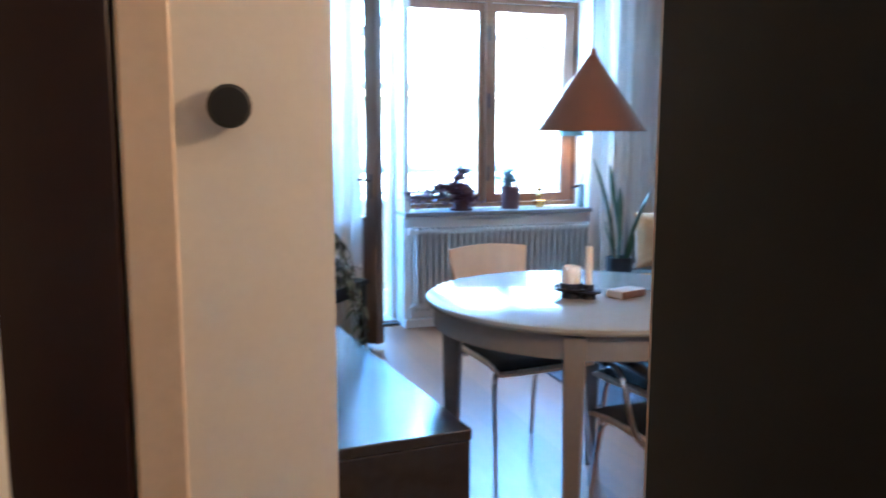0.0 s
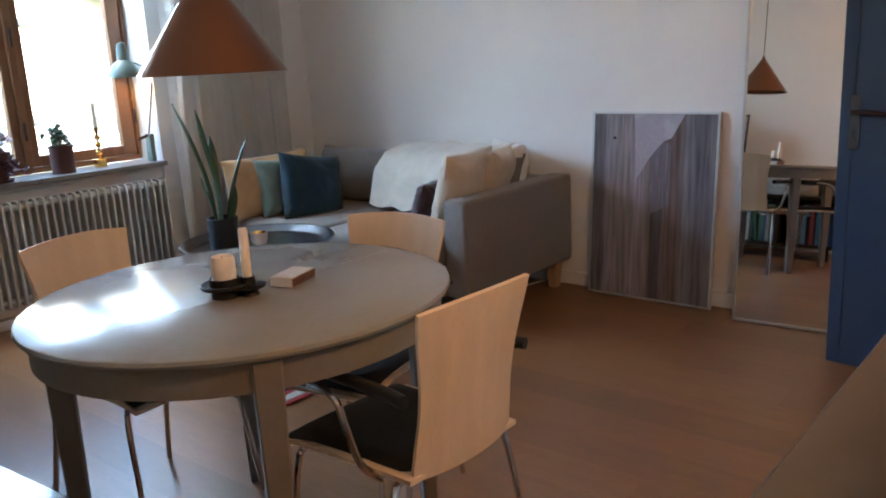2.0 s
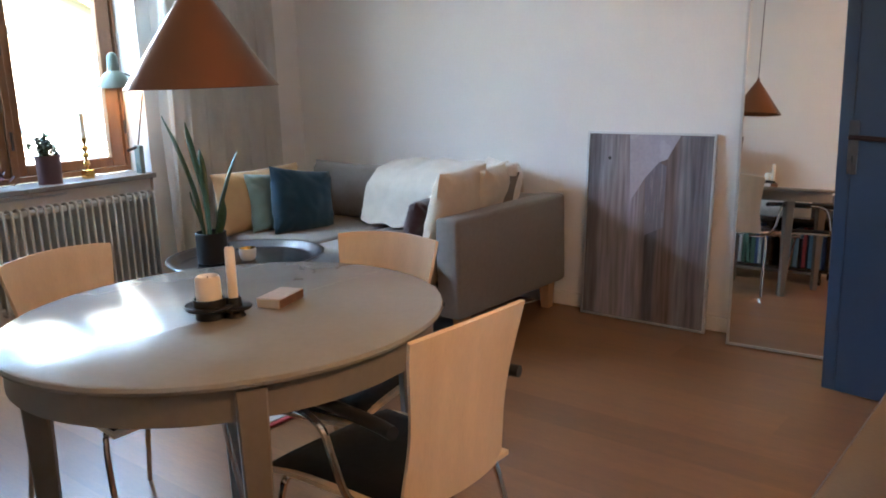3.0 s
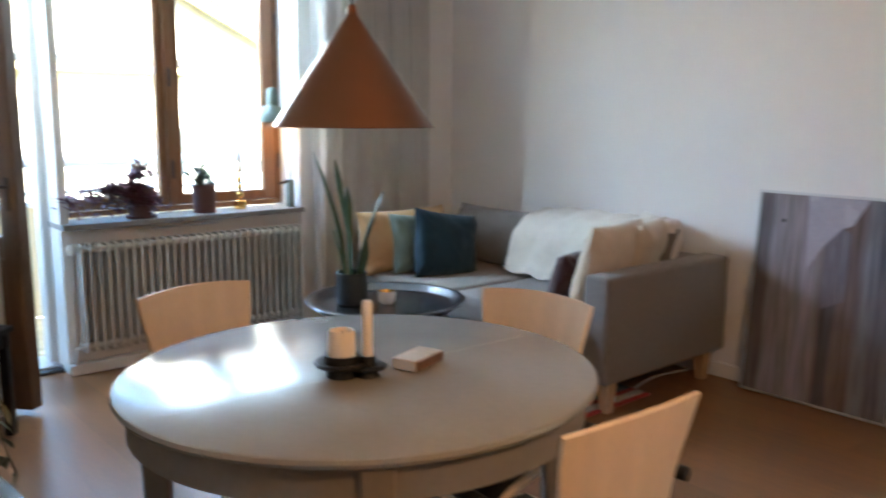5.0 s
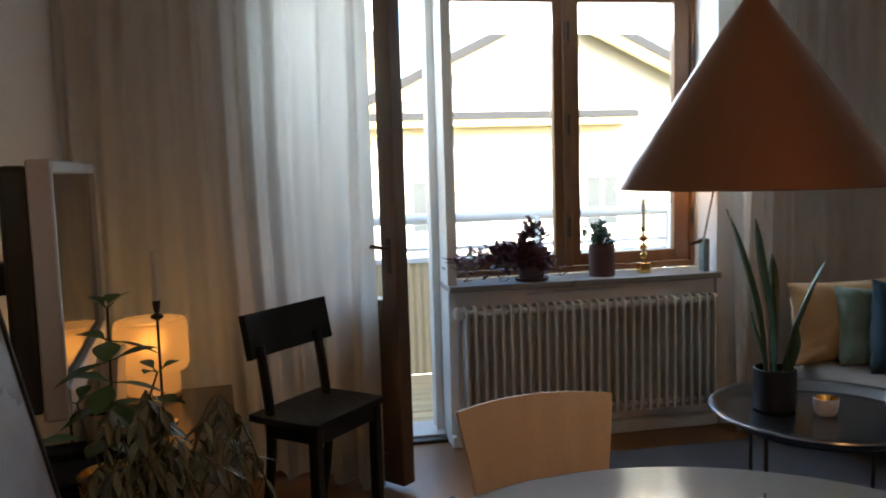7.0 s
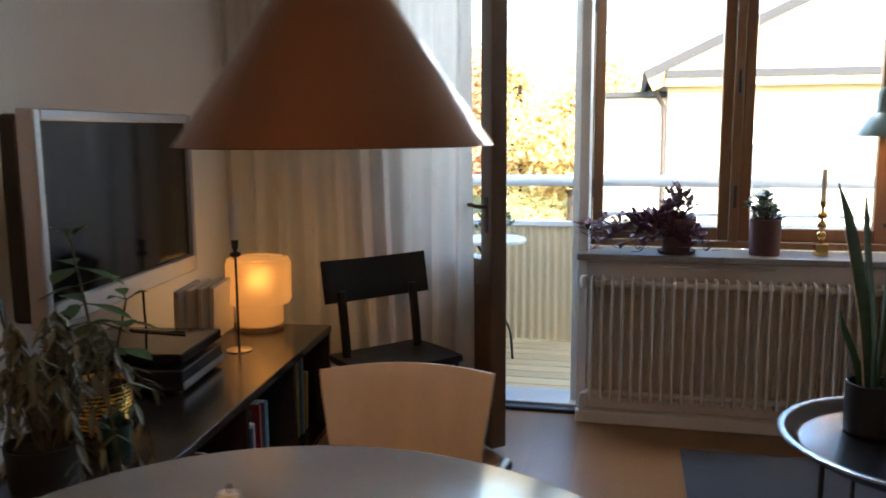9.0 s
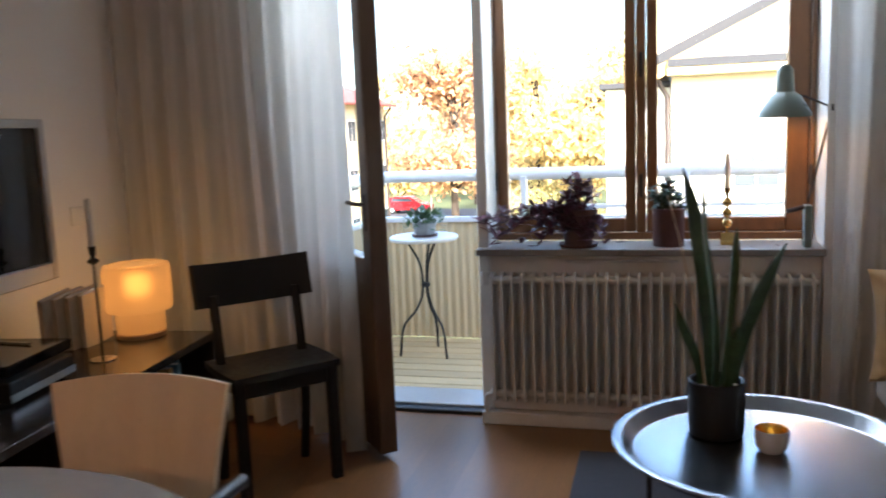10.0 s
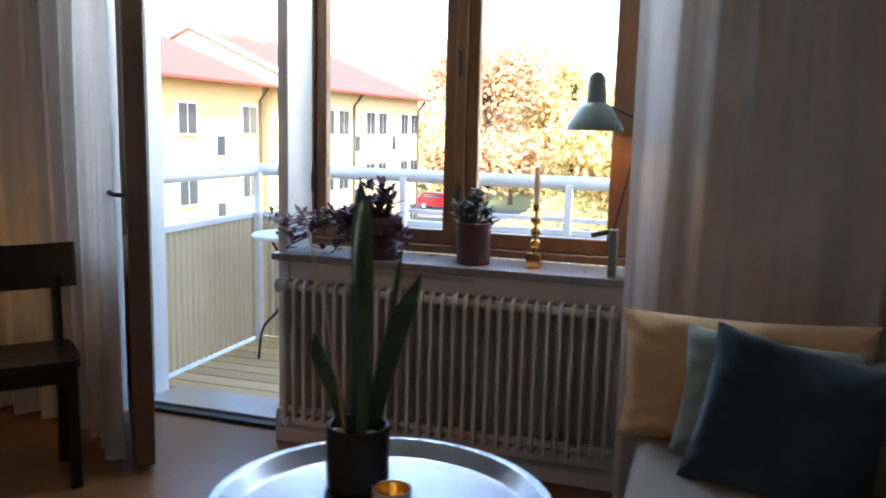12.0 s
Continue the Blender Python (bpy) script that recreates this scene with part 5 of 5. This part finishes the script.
cab = part("power_cable", tube(curve_points(((1.35, -1.35, 0.016), (1.5, -1.75, 0.014), (1.62, -1.98, 0.006), (1.8, -2.0, 0.006), (2.2, -1.9, 0.006), (2.49, -1.95, 0.01))), 0.003, 6), M_TRIM, smooth=True)
tagged(cab, "thin white power cable on the floor under the sofa", "cable")
sw_ = thing("light_switch", "small white light switch on the wall by the curtain", "light switch", aim(XW, -0.44, 0.97))
part("plate", box(0.0, 0.009, -0.04, 0.04, -0.04, 0.04, 0.003), M_TRIM, sw_)
part("rocker", box(0.0095, 0.013, -0.02, 0.02, -0.025, 0.025, 0.002), M_TRIM, sw_)

# ---------------------------------------------------------------- balcony
DZ = -0.03
bal = thing("balcony", "balcony with cream corrugated panels and white metal rail", "balcony", kind="structure")
part("slab", box(-1.1, 3.2, 0.36, 1.62, DZ - 0.22, DZ - 0.045), M_SILL, bal)
BX0, BX1, BY = -1.0, 3.1, 1.52


def corrugated(length):
    n = int(length / 0.0125)
    bm = bmesh.new()
    rows = []
    for i in range(n + 1):
        y = 0.007 if (i // 2) % 2 else -0.003
        rows.append((bm.verts.new((i * length / n, y, 0)), bm.verts.new((i * length / n, y, 0.73))))
    for a, b in zip(rows, rows[1:]):
        bm.faces.new((a[0], b[0], b[1], a[1]))
    bm.normal_update()
    bmesh.ops.solidify(bm, geom=bm.faces[:], thickness=0.004)
    return bm


for x0, x1 in ((-0.96, -0.07), (-0.03, 0.86), (0.90, 1.79), (1.83, 3.06)):
    ob = part("front_panel", corrugated(x1 - x0), M_BALPANEL, bal)
    ob.location = (x0, BY, DZ + 0.001)
ob = part("side_panel", corrugated(1.12), M_BALPANEL, bal)
ob.matrix_basis = aim(BX0, 0.37, DZ + 0.001, 90)
for x in (-0.05, 0.88, 1.81, BX1):
    part("post", box(x - 0.018, x + 0.018, BY - 0.05, BY - 0.012, DZ - 0.04, 0.975, 0.003), M_BALWHITE, bal)
part("post", box(BX0 + 0.014, BX0 + 0.05, BY - 0.055, BY - 0.012, DZ - 0.04, 0.975, 0.003), M_BALWHITE, bal)
part("post", box(BX0 + 0.014, BX0 + 0.05, 0.40, 0.44, DZ - 0.04, 0.975, 0.003), M_BALWHITE, bal)
part("panel_rail", box(BX0, BX1, BY - 0.015, BY + 0.02, 0.702, 0.735, 0.003), M_BALWHITE, bal)
part("panel_rail", box(BX0 - 0.02, BX0 + 0.013, 0.37, BY - 0.017, 0.702, 0.735, 0.003), M_BALWHITE, bal)
part("handrail", tube(((BX0 - 0.03, BY, 0.985), (BX1, BY, 0.985)), 0.036, 14), M_BALWHITE, bal, "thick white tubular rail", smooth=True)
part("handrail", tube(((BX0, 0.37, 0.985), (BX0, BY - 0.038, 0.985)), 0.036, 14), M_BALWHITE, bal, "thick white tubular rail", smooth=True)
part("lower_bar", box(-0.03, BX1, BY - 0.01, BY + 0.014, 0.775, 0.80, 0.003), M_BALWHITE, bal)
gs = part("wind_screen", box(BX0 - 0.004, BX0 + 0.004, 0.33, 0.37, 0.74, 2.1), M_BALWHITE, bal, "pale edge of the wind screen")

bt = thing("balcony_table", "small round white bistro table with curved iron legs", "table", aim(-0.58, 1.14, DZ))
part("top", lathe(((0, 0.675), (0.19, 0.675), (0.198, 0.682), (0.198, 0.692), (0.192, 0.698), (0, 0.698)), 40), M_WHITECER, bt, smooth=True)
for a in (205, 325, 85):
    c, s = math.cos(radians(a)), math.sin(radians(a))
    part("leg", tube(curve_points(((0.10 * c, 0.10 * s, 0.674), (0.03 * c, 0.03 * s, 0.54), (0.018 * c, 0.018 * s, 0.38), (0.06 * c, 0.06 * s, 0.27), (0.14 * c, 0.14 * s, 0.17), (0.165 * c, 0.165 * s, 0.0)), 6), 0.0075, 8), M_IRON, bt, smooth=True)
part("collar", lathe(((0.014, 0.40), (0.026, 0.405), (0.026, 0.425), (0.014, 0.43)), 16), M_IRON, bt, smooth=True)
bp_ = thing("potted_plant", "small leafy plant in grey bowl on the bistro table", "potted plant", aim(-0.57, 1.13, DZ + 0.699))
part("saucer", lathe(((0, 0), (0.07, 0), (0.076, 0.012), (0, 0.008)), 24), M_TERRA, bp_, smooth=True)
part("pot", lathe(((0, 0.009), (0.055, 0.009), (0.072, 0.075), (0.068, 0.078), (0.062, 0.065), (0, 0.065)), 28), M_SILL, bp_, smooth=True)
bm = bmesh.new()
rng = random.Random(8)
for k in range(170):
    b, e, r = rng.uniform(0, 6.28), rng.uniform(-0.4, 1.2), rng.uniform(0.02, 0.12)
    q = Vector((r * math.cos(b), r * math.sin(b), 0.085 + rng.uniform(0, 0.08) - r * 0.35))
    d = Vector((math.cos(b + rng.uniform(-1, 1)) * math.cos(e), math.sin(b) * math.cos(e), math.sin(e)))
    leaf(bm, q, q + d * rng.uniform(0.03, 0.05), 0.026, seg=3)
tagged(part("foliage", bm, M_GREEN, bp_), kind="stuff")

# ---------------------------------------------------------------- outdoors
GZ = -6.0
gr = bmesh.new()
bmesh.ops.create_grid(gr, x_segments=2, y_segments=2, size=1500)
bmesh.ops.translate(gr, vec=(0, 1505, GZ), verts=gr.verts[:])
setting("ground", gr, M_GRASS, "autumn grass ground between the houses", "ground")
setting("road", box(-40, 60, 60.5, 69, GZ + 0.002, GZ + 0.05), M_ASPHALT, "grey asphalt street beyond the yard", "road")
setting("pavement", box(-40, 60, 58.5, 60.45, GZ + 0.002, GZ + 0.14, 0.02), M_SILL, "pale kerbed pavement along the street", "pavement")


def far_window(parent, m, w=1.0, h=1.35, two=True):
    wd = part("window", box(-w / 2, w / 2, -0.06, 0.02, 0, h), M_TRIM, parent)
    wd.matrix_basis = m
    k = 2 if two else 1
    for i in range(k):
        a = -w / 2 + 0.07 + i * (w - 0.07) / k
        p = part("pane", box(a, a + (w - 0.07) / k - 0.07, -0.075, -0.062, 0.08, h - 0.08), M_DARKWIN, wd)


def apartment(x_face, y0, y1, wall_mat, label, ridge, cols, step):
    """A three-storey block whose long side faces east."""
    hs = thing("apartment_building", label, "building", aim(x_face, y0, GZ))
    L, D, H = y1 - y0, 11.0, 8.9
    part("wall", box(-D, 0, 0, L, 0, H), wall_mat, hs)
    rf = bmesh.new()
    v = [rf.verts.new(p) for p in ((0.6, -0.5, H), (0.6, L + 0.5, H), (-D - 0.6, L + 0.5, H), (-D - 0.6, -0.5, H), (-D / 2, -0.5, H + ridge), (-D / 2, L + 0.5 - ridge, H + ridge))]
    for f in ((0, 1, 5, 4), (3, 4, 5, 2), (0, 4, 3), (1, 2, 5), (0, 3, 2, 1)):
        rf.faces.new([v[i] for i in f])
    roof = part("roof", rf, M_ROOFRED, hs, "red tiled roof")
    for k in range(step):
        y = (k + 0.6) * L / step
        part("chimney", box(-D / 2 - 0.5, -D / 2 + 0.5, y - 0.5, y + 0.5, H + ridge - 0.6, H + ridge + 1.0, 0.03), M_CREAMRENDER, roof)
    gb = bmesh.new()
    tri = [(0.0, H), (-D, H), (-D / 2, H + ridge * 0.9)]
    fa, fb_ = [gb.verts.new((x, -0.53, z)) for x, z in tri], [gb.verts.new((x, -0.02, z)) for x, z in tri]
    gb.faces.new(fa)
    gb.faces.new(fb_[::-1])
    for i in range(3):
        gb.faces.new((fa[i], fb_[i], fb_[(i + 1) % 3], fa[(i + 1) % 3]))
    part("gable", gb, wall_mat, hs)
    for side in (1, -1):
        vb = tube(((-D / 2 + side * (D / 2 + 0.6), -0.58, H + 0.02), (-D / 2, -0.58, H + ridge + 0.02)), 0.13, 4)
        part("verge_board", vb, M_TRIM, hs, "white verge board")
    part("gutter", box(0.58, 0.72, -0.5, L + 0.5, H - 0.12, H + 0.02, 0.02), M_ROOFRED, hs)
    for k in range(cols):
        y = (k + 0.5) * L / cols
        for f in range(3):
            wide = 1.25 if k % 3 else 0.7
            far_window(hs, aim(0.0, y, 1.2 + f * 2.75 - (0.9 if k % 3 == 0 else 0), 90), wide, 1.3 if k % 3 else 0.95, k % 3 != 0)
    for y in (L * 0.35, L * 0.98):
        part("drain_pipe", tube(((0.12, y, 0), (0.12, y, H - 0.7), (0.55, y, H - 0.15)), 0.07, 8), M_PIPE, hs, smooth=True)
    return hs


apartment(-17.6, 12.0, 30.0, M_YELLOWRENDER, "yellow rendered three-storey apartment block with red roof", 2.7, 8, 3)
apartment(-16.1, 31.0, 46.5, M_CREAMRENDER, "cream rendered three-storey apartment block with red roof", 2.7, 9, 5)

# gabled house opposite
gh = thing("gabled_house", "large pale rendered house with grey gable roof", "building", aim(6.3, 17.0, 0))
HW, ZE, ZA, HD = 5.3, 2.62, 5.15, 16.0
gw = bmesh.new()
pf = [(-HW, GZ), (HW, GZ), (HW, ZE), (0, ZA), (-HW, ZE)]
a = [gw.verts.new((x, 0, z)) for x, z in pf]
b = [gw.verts.new((x, HD, z)) for x, z in pf]
gw.faces.new(a)
gw.faces.new(b[::-1])
for i in range(5):
    gw.faces.new((a[i], b[i], b[(i + 1) % 5], a[(i + 1) % 5]))
part("wall", gw, M_WHITERENDER, gh)
for sg in (-1, 1):
    L = math.hypot(HW + 0.5, (ZA - ZE) * (HW + 0.5) / HW)
    sl = math.degrees(math.atan2(ZA - ZE, HW))
    ob = part("roof_side", box(0, L, -0.7, HD + 0.5, 0.0, 0.22), M_ROOFGREY, gh)
    ob.matrix_basis = aim(0, 0, ZA + 0.06) @ (Matrix.Rotation(math.pi, 4, "Z") @ Matrix.Translation((0, -HD, 0)) if sg < 0 else Matrix()) @ pose(0, 0, 0, 0, sl, 0)
    ob2 = part("verge_board", box(0.0, L, -0.68, -0.6, -0.3, -0.02), M_OCHRETRIM, gh, "ochre verge board")
    if sg < 0:
        ob2.matrix_basis = aim(0, 0, ZA + 0.06) @ Matrix.Diagonal((-1, 1, 1, 1)) @ pose(0, 0, 0, 0, sl, 0)
    else:
        ob2.matrix_basis = aim(0, 0, ZA + 0.06) @ pose(0, 0, 0, 0, sl, 0)
part("band", box(-HW - 0.1, 1.9, -0.9, -0.02, 2.45, 2.62), M_ROOFGREY, gh, "dark canopy edge across the gable")
part("band", box(-HW - 0.1, 1.9, -0.85, -0.02, 2.28, 2.448), M_CREAMRENDER, gh)
for x, z, w in ((1.2, -0.4, 1.0), (-3.4, -0.4, 1.1), (3.6, -0.4, 1.1), (1.2, -3.3, 1.1), (-3.4, -3.3, 1.1), (3.6, -3.3, 1.1)):
    far_window(gh, aim(x, 0.0, z), w, 1.4)
part("down_pipe", tube(((-HW - 0.5, -0.2, ZE - 0.1), (-HW - 0.1, -0.1, ZE - 0.8), (-HW - 0.08, -0.1, GZ)), 0.06, 8), M_PIPE, gh, smooth=True)
part("annex", box(-HW - 1.55, -HW - 0.02, 0.4, HD, GZ, 2.05), M_WHITERENDER, gh)
part("annex_gutter", box(-HW - 1.7, -HW - 0.02, 0.25, HD, 2.06, 2.2, 0.02), M_ROOFGREY, gh)
ck = thing("brick_chimney", "buff brick chimney with metal cap above the roof", "chimney", aim(0.6 + 1.0, 24.5, 0))
part("core", box(-0.98, 0.98, -0.48, 0.48, 1.4, 6.55), M_CREAMRENDER, ck)
part("cap", box(-1.1, 1.1, -0.6, 0.6, 6.56, 6.68, 0.02), M_SILL, ck)
part("flue", box(-0.75, -0.1, -0.25, 0.25, 6.69, 7.15, 0.03), M_ROOFGREY, ck)
brick = box(-0.12, 0.12, -0.012, 0.012, -0.032, 0.032, 0.004)
b0 = part("brick", brick, M_BRICK, ck)
b0.location = (-0.86, -0.494, 5.0)
for r in range(20):
    for k in range(8 if r % 2 else 7):
        if r == 0 and k == 0:
            continue
        ob = new("brick", b0.data)
        ob.parent = ck
        ob.location = (-0.86 + k * 0.246 + (0 if r % 2 else 0.123) - (0 if r or k else 0), -0.494, 5.0 + r * 0.077)
b0.location.x += 0.123

# parked car on the street
car = thing("parked_car", "bright red hatchback parked on the street", "car", aim(-20.8, 66.0, GZ + 0.05, 0))


def body_fn(prof, w):
    bm = bmesh.new()
    a = [bm.verts.new((x, -w / 2, z)) for x, z in prof]
    b = [bm.verts.new((x, w / 2, z)) for x, z in prof]
    bm.faces.new(a)
    bm.faces.new(b[::-1])
    for i in range(len(prof)):
        bm.faces.new((a[i], b[i], b[(i + 1) % len(prof)], a[(i + 1) % len(prof)]))
    bmesh.ops.bevel(bm, geom=bm.edges[:], offset=0.06, segments=2, affect="EDGES")
    return bm


part("body", body_fn(((-2.05, 0.3), (2.0, 0.3), (2.08, 0.7), (1.15, 0.95), (-1.9, 1.0), (-2.1, 0.75)), 1.72), M_CARRED, car, smooth=True)
part("cabin", body_fn(((-1.85, 0.96), (1.1, 0.93), (0.35, 1.45), (-1.45, 1.48)), 1.5), M_CARRED, car, smooth=True)
part("side_window", body_fn(((-1.5, 1.0), (0.85, 1.0), (0.25, 1.38), (-1.35, 1.4)), 1.53), M_DARKWIN, car)
for x in (-1.3, 1.3):
    for y in (-0.8, 0.8):
        wh = part("wheel", lathe(((0, -0.09), (0.3, -0.09), (0.32, -0.06), (0.32, 0.06), (0.3, 0.09), (0, 0.09)), 20), M_TYRE, car, smooth=True)
        wh.matrix_basis = aim(x, y, 0.32, 0, 90)
        part("rim", lathe(((0, -0.1), (0.2, -0.1), (0.2, 0.1), (0, 0.1)), 14), M_ALU, wh)


def tree(x, y, h, spread, mat, seed, leaves=2600, label="autumn tree with golden brown leaves"):
    rng = random.Random(seed)
    t = thing("tree", label, "tree", aim(x, y, GZ), group="autumn trees")
    wood, crown = bmesh.new(), bmesh.new()
    trunk = curve_points(((0, 0, 0), (rng.uniform(-0.2, 0.2), 0.1, h * 0.25), (rng.uniform(-0.3, 0.3), 0, h * 0.55), (0.1, 0, h * 0.9)), 5)
    tube(trunk, h * 0.028, 8, wood, r_end=0.03)
    tips = []
    for k in range(15):
        z = h * rng.uniform(0.25, 0.8)
        a = k * 2.4 + rng.uniform(-0.4, 0.4)
        r = spread * rng.uniform(0.5, 1.0) * math.sin(math.pi * min(1, (z / h) * 0.85 + 0.1))
        p0 = Vector((0, 0, z))
        p2 = Vector((r * math.cos(a), r * math.sin(a), z + h * rng.uniform(0.05, 0.2)))
        p1 = (p0 + p2) / 2 + Vector((0, 0, h * rng.uniform(-0.02, 0.06)))
        pts = curve_points((p0, p1, p2), 4)
        tube(pts, h * 0.011, 6, wood, r_end=0.02)
        tips += pts[3:]
        for j in range(3):
            b = a + rng.uniform(-1.0, 1.0)
            q = pts[4] + Vector((math.cos(b), math.sin(b), rng.uniform(0, 0.8))) * h * 0.13
            tube((pts[4], (pts[4] + q) / 2 + Vector((0, 0, 0.1)), q), h * 0.005, 5, wood, r_end=0.012)
            tips.append(q)
    part("trunk", wood, M_BARK, t, smooth=True)
    verts, faces = [], []
    while len(faces) < leaves * 1.8:
        c = rng.choice(tips)
        q = c + Vector((rng.gauss(0, 1), rng.gauss(0, 1), rng.gauss(0.15, 0.8))) * spread * 0.17
        s = rng.uniform(0.12, 0.29)
        u = Vector((rng.gauss(0, 1), rng.gauss(0, 1), rng.gauss(0, 1))).normalized()
        w = u.orthogonal().normalized()
        n = len(verts)
        verts += [q - u * s, q + w * s * 0.6, q + u * s, q - w * s * 0.6]
        faces.append((n, n + 1, n + 2, n + 3))
    me = bpy.data.meshes.new("crown")
    me.from_pydata([tuple(v) for v in verts], [], faces)
    me.materials.append(mat)
    ob = new("crown", me)
    ob.parent = t
    return t


tree(-12.6, 50.5, 12.2, 4.4, M_LEAFS[1], 1, 4200, "large autumn tree with russet leaves")
tree(-8.0, 57.0, 12.5, 4.6, M_LEAFS[0], 2, 3800)
tree(-3.4, 48.0, 10.5, 4.0, M_LEAFS[0], 3, 3600)
tree(-0.6, 56.5, 12.0, 4.4, M_LEAFS[2], 4, 3600, "autumn tree with yellow-green leaves")
tree(-16.4, 74.0, 9.5, 4.0, M_LEAFS[1], 5, 2800, "autumn tree with russet leaves")
tree(-11.5, 76.0, 11.0, 4.6, M_LEAFS[0], 6, 2800)
tree(4.0, 70.0, 12.5, 5.0, M_LEAFS[2], 7, 2800, "autumn tree with yellow-green leaves")

# bushes and far woods
def foliage(name, mat, boxes, n, size, label, seed):
    rng = random.Random(seed)
    verts, faces = [], []
    for k in range(n):
        x0, x1, y0, y1, z0, z1 = rng.choice(boxes)
        x = rng.uniform(x0, x1)
        top = z0 + (z1 - z0) * (0.62 + 0.38 * math.sin(x * 0.55 + 1.3 * math.sin(x * 0.21)))
        q = Vector((x, rng.uniform(y0, y1), rng.uniform(z0, top)))
        s = rng.uniform(0.5, 1.0) * size
        u = Vector((rng.gauss(0, 1), rng.gauss(0, 1), rng.gauss(0, 1))).normalized()
        w = u.orthogonal().normalized()
        m = len(verts)
        verts += [q - u * s, q + w * s * 0.6, q + u * s, q - w * s * 0.6]
        faces.append((m, m + 1, m + 2, m + 3))
    me = bpy.data.meshes.new(name)
    me.from_pydata([tuple(v) for v in verts], [], faces)
    me.materials.append(mat)
    return tagged(new(name, me), label, "foliage", kind="stuff")


foliage("far_woods", M_LEAFS[0], ((-70, 60, 84, 100, GZ, GZ + 15.5),), 24000, 0.6, "distant autumn woods behind the houses", 31)
foliage("shrubbery", M_LEAFS[2], ((-13.5, 6, 40, 44, GZ, GZ + 3.0), (-9.5, 3, 50, 54, GZ, GZ + 4.5), (-14, -4, 46, 50, GZ, GZ + 3.4)), 16000, 0.16, "yellow-green shrubs along the yard", 32)

# street lamp
sl = thing("street_lamp", "slim grey street lamp with curved arm", "street lamp", aim(-14.8, 52.0, GZ))
part("pole", tube(curve_points(((0, 0, 0), (0, 0, 3), (0, 0, 4.7), (0.15, 0, 5.1), (0.9, 0, 5.2)), 5), 0.05, 8), M_ALU, sl, smooth=True)
part("head", box(0.8, 1.5, -0.13, 0.13, 5.14, 5.26, 0.03), M_ALU, sl)

# ---------------------------------------------------------------- floorboards
floor = setting("floor", box(-2.2, XE + 0.05, -7.0, 0.06, -0.08, -0.012), M_FLOOR, "oak plank floor with satin varnish", "floor")
rng = random.Random(17)
PWD = 0.185
meshes = {}
for ix in range(int((2.52 + 2.2) / PWD) + 1):
    x0 = -2.2 + ix * PWD
    x1 = min(x0 + PWD - 0.0001, XE)
    y = -7.0 + rng.uniform(-1.6, 0)
    while y < 0.08:
        ln = rng.choice((1.45, 1.75, 2.05))
        a, b = max(y, -7.0), min(y + ln - 0.0001, 0.08)
        if b - a > 0.05 and x1 - x0 > 0.02:
            key = (round(x1 - x0, 3), round(b - a, 2))
            if key not in meshes:
                pm = bmesh.new()
                box(0, key[0], 0, key[1], -0.011, 0, bm=pm)
                meshes[key] = part("plank", pm, M_FLOOR, floor).data
                last = [o for o in floor.children if o.data == meshes[key]][0]
                last.location = (x0, a, 0)
            else:
                ob = new("plank", meshes[key])
                ob.parent = floor
                ob.location = (x0, a, 0)
        y += ln

d0 = None
for k in range(10):
    y0 = 0.365 + k * 0.116
    if d0 is None:
        d0 = part("deck_board", box(0, 4.05, 0, 0.103, -0.042, 0, 0.004), M_DECK, bal)
        ob = d0
    else:
        ob = new("deck_board", d0.data)
        ob.parent = bal
    ob.location = (-0.96, y0, DZ)
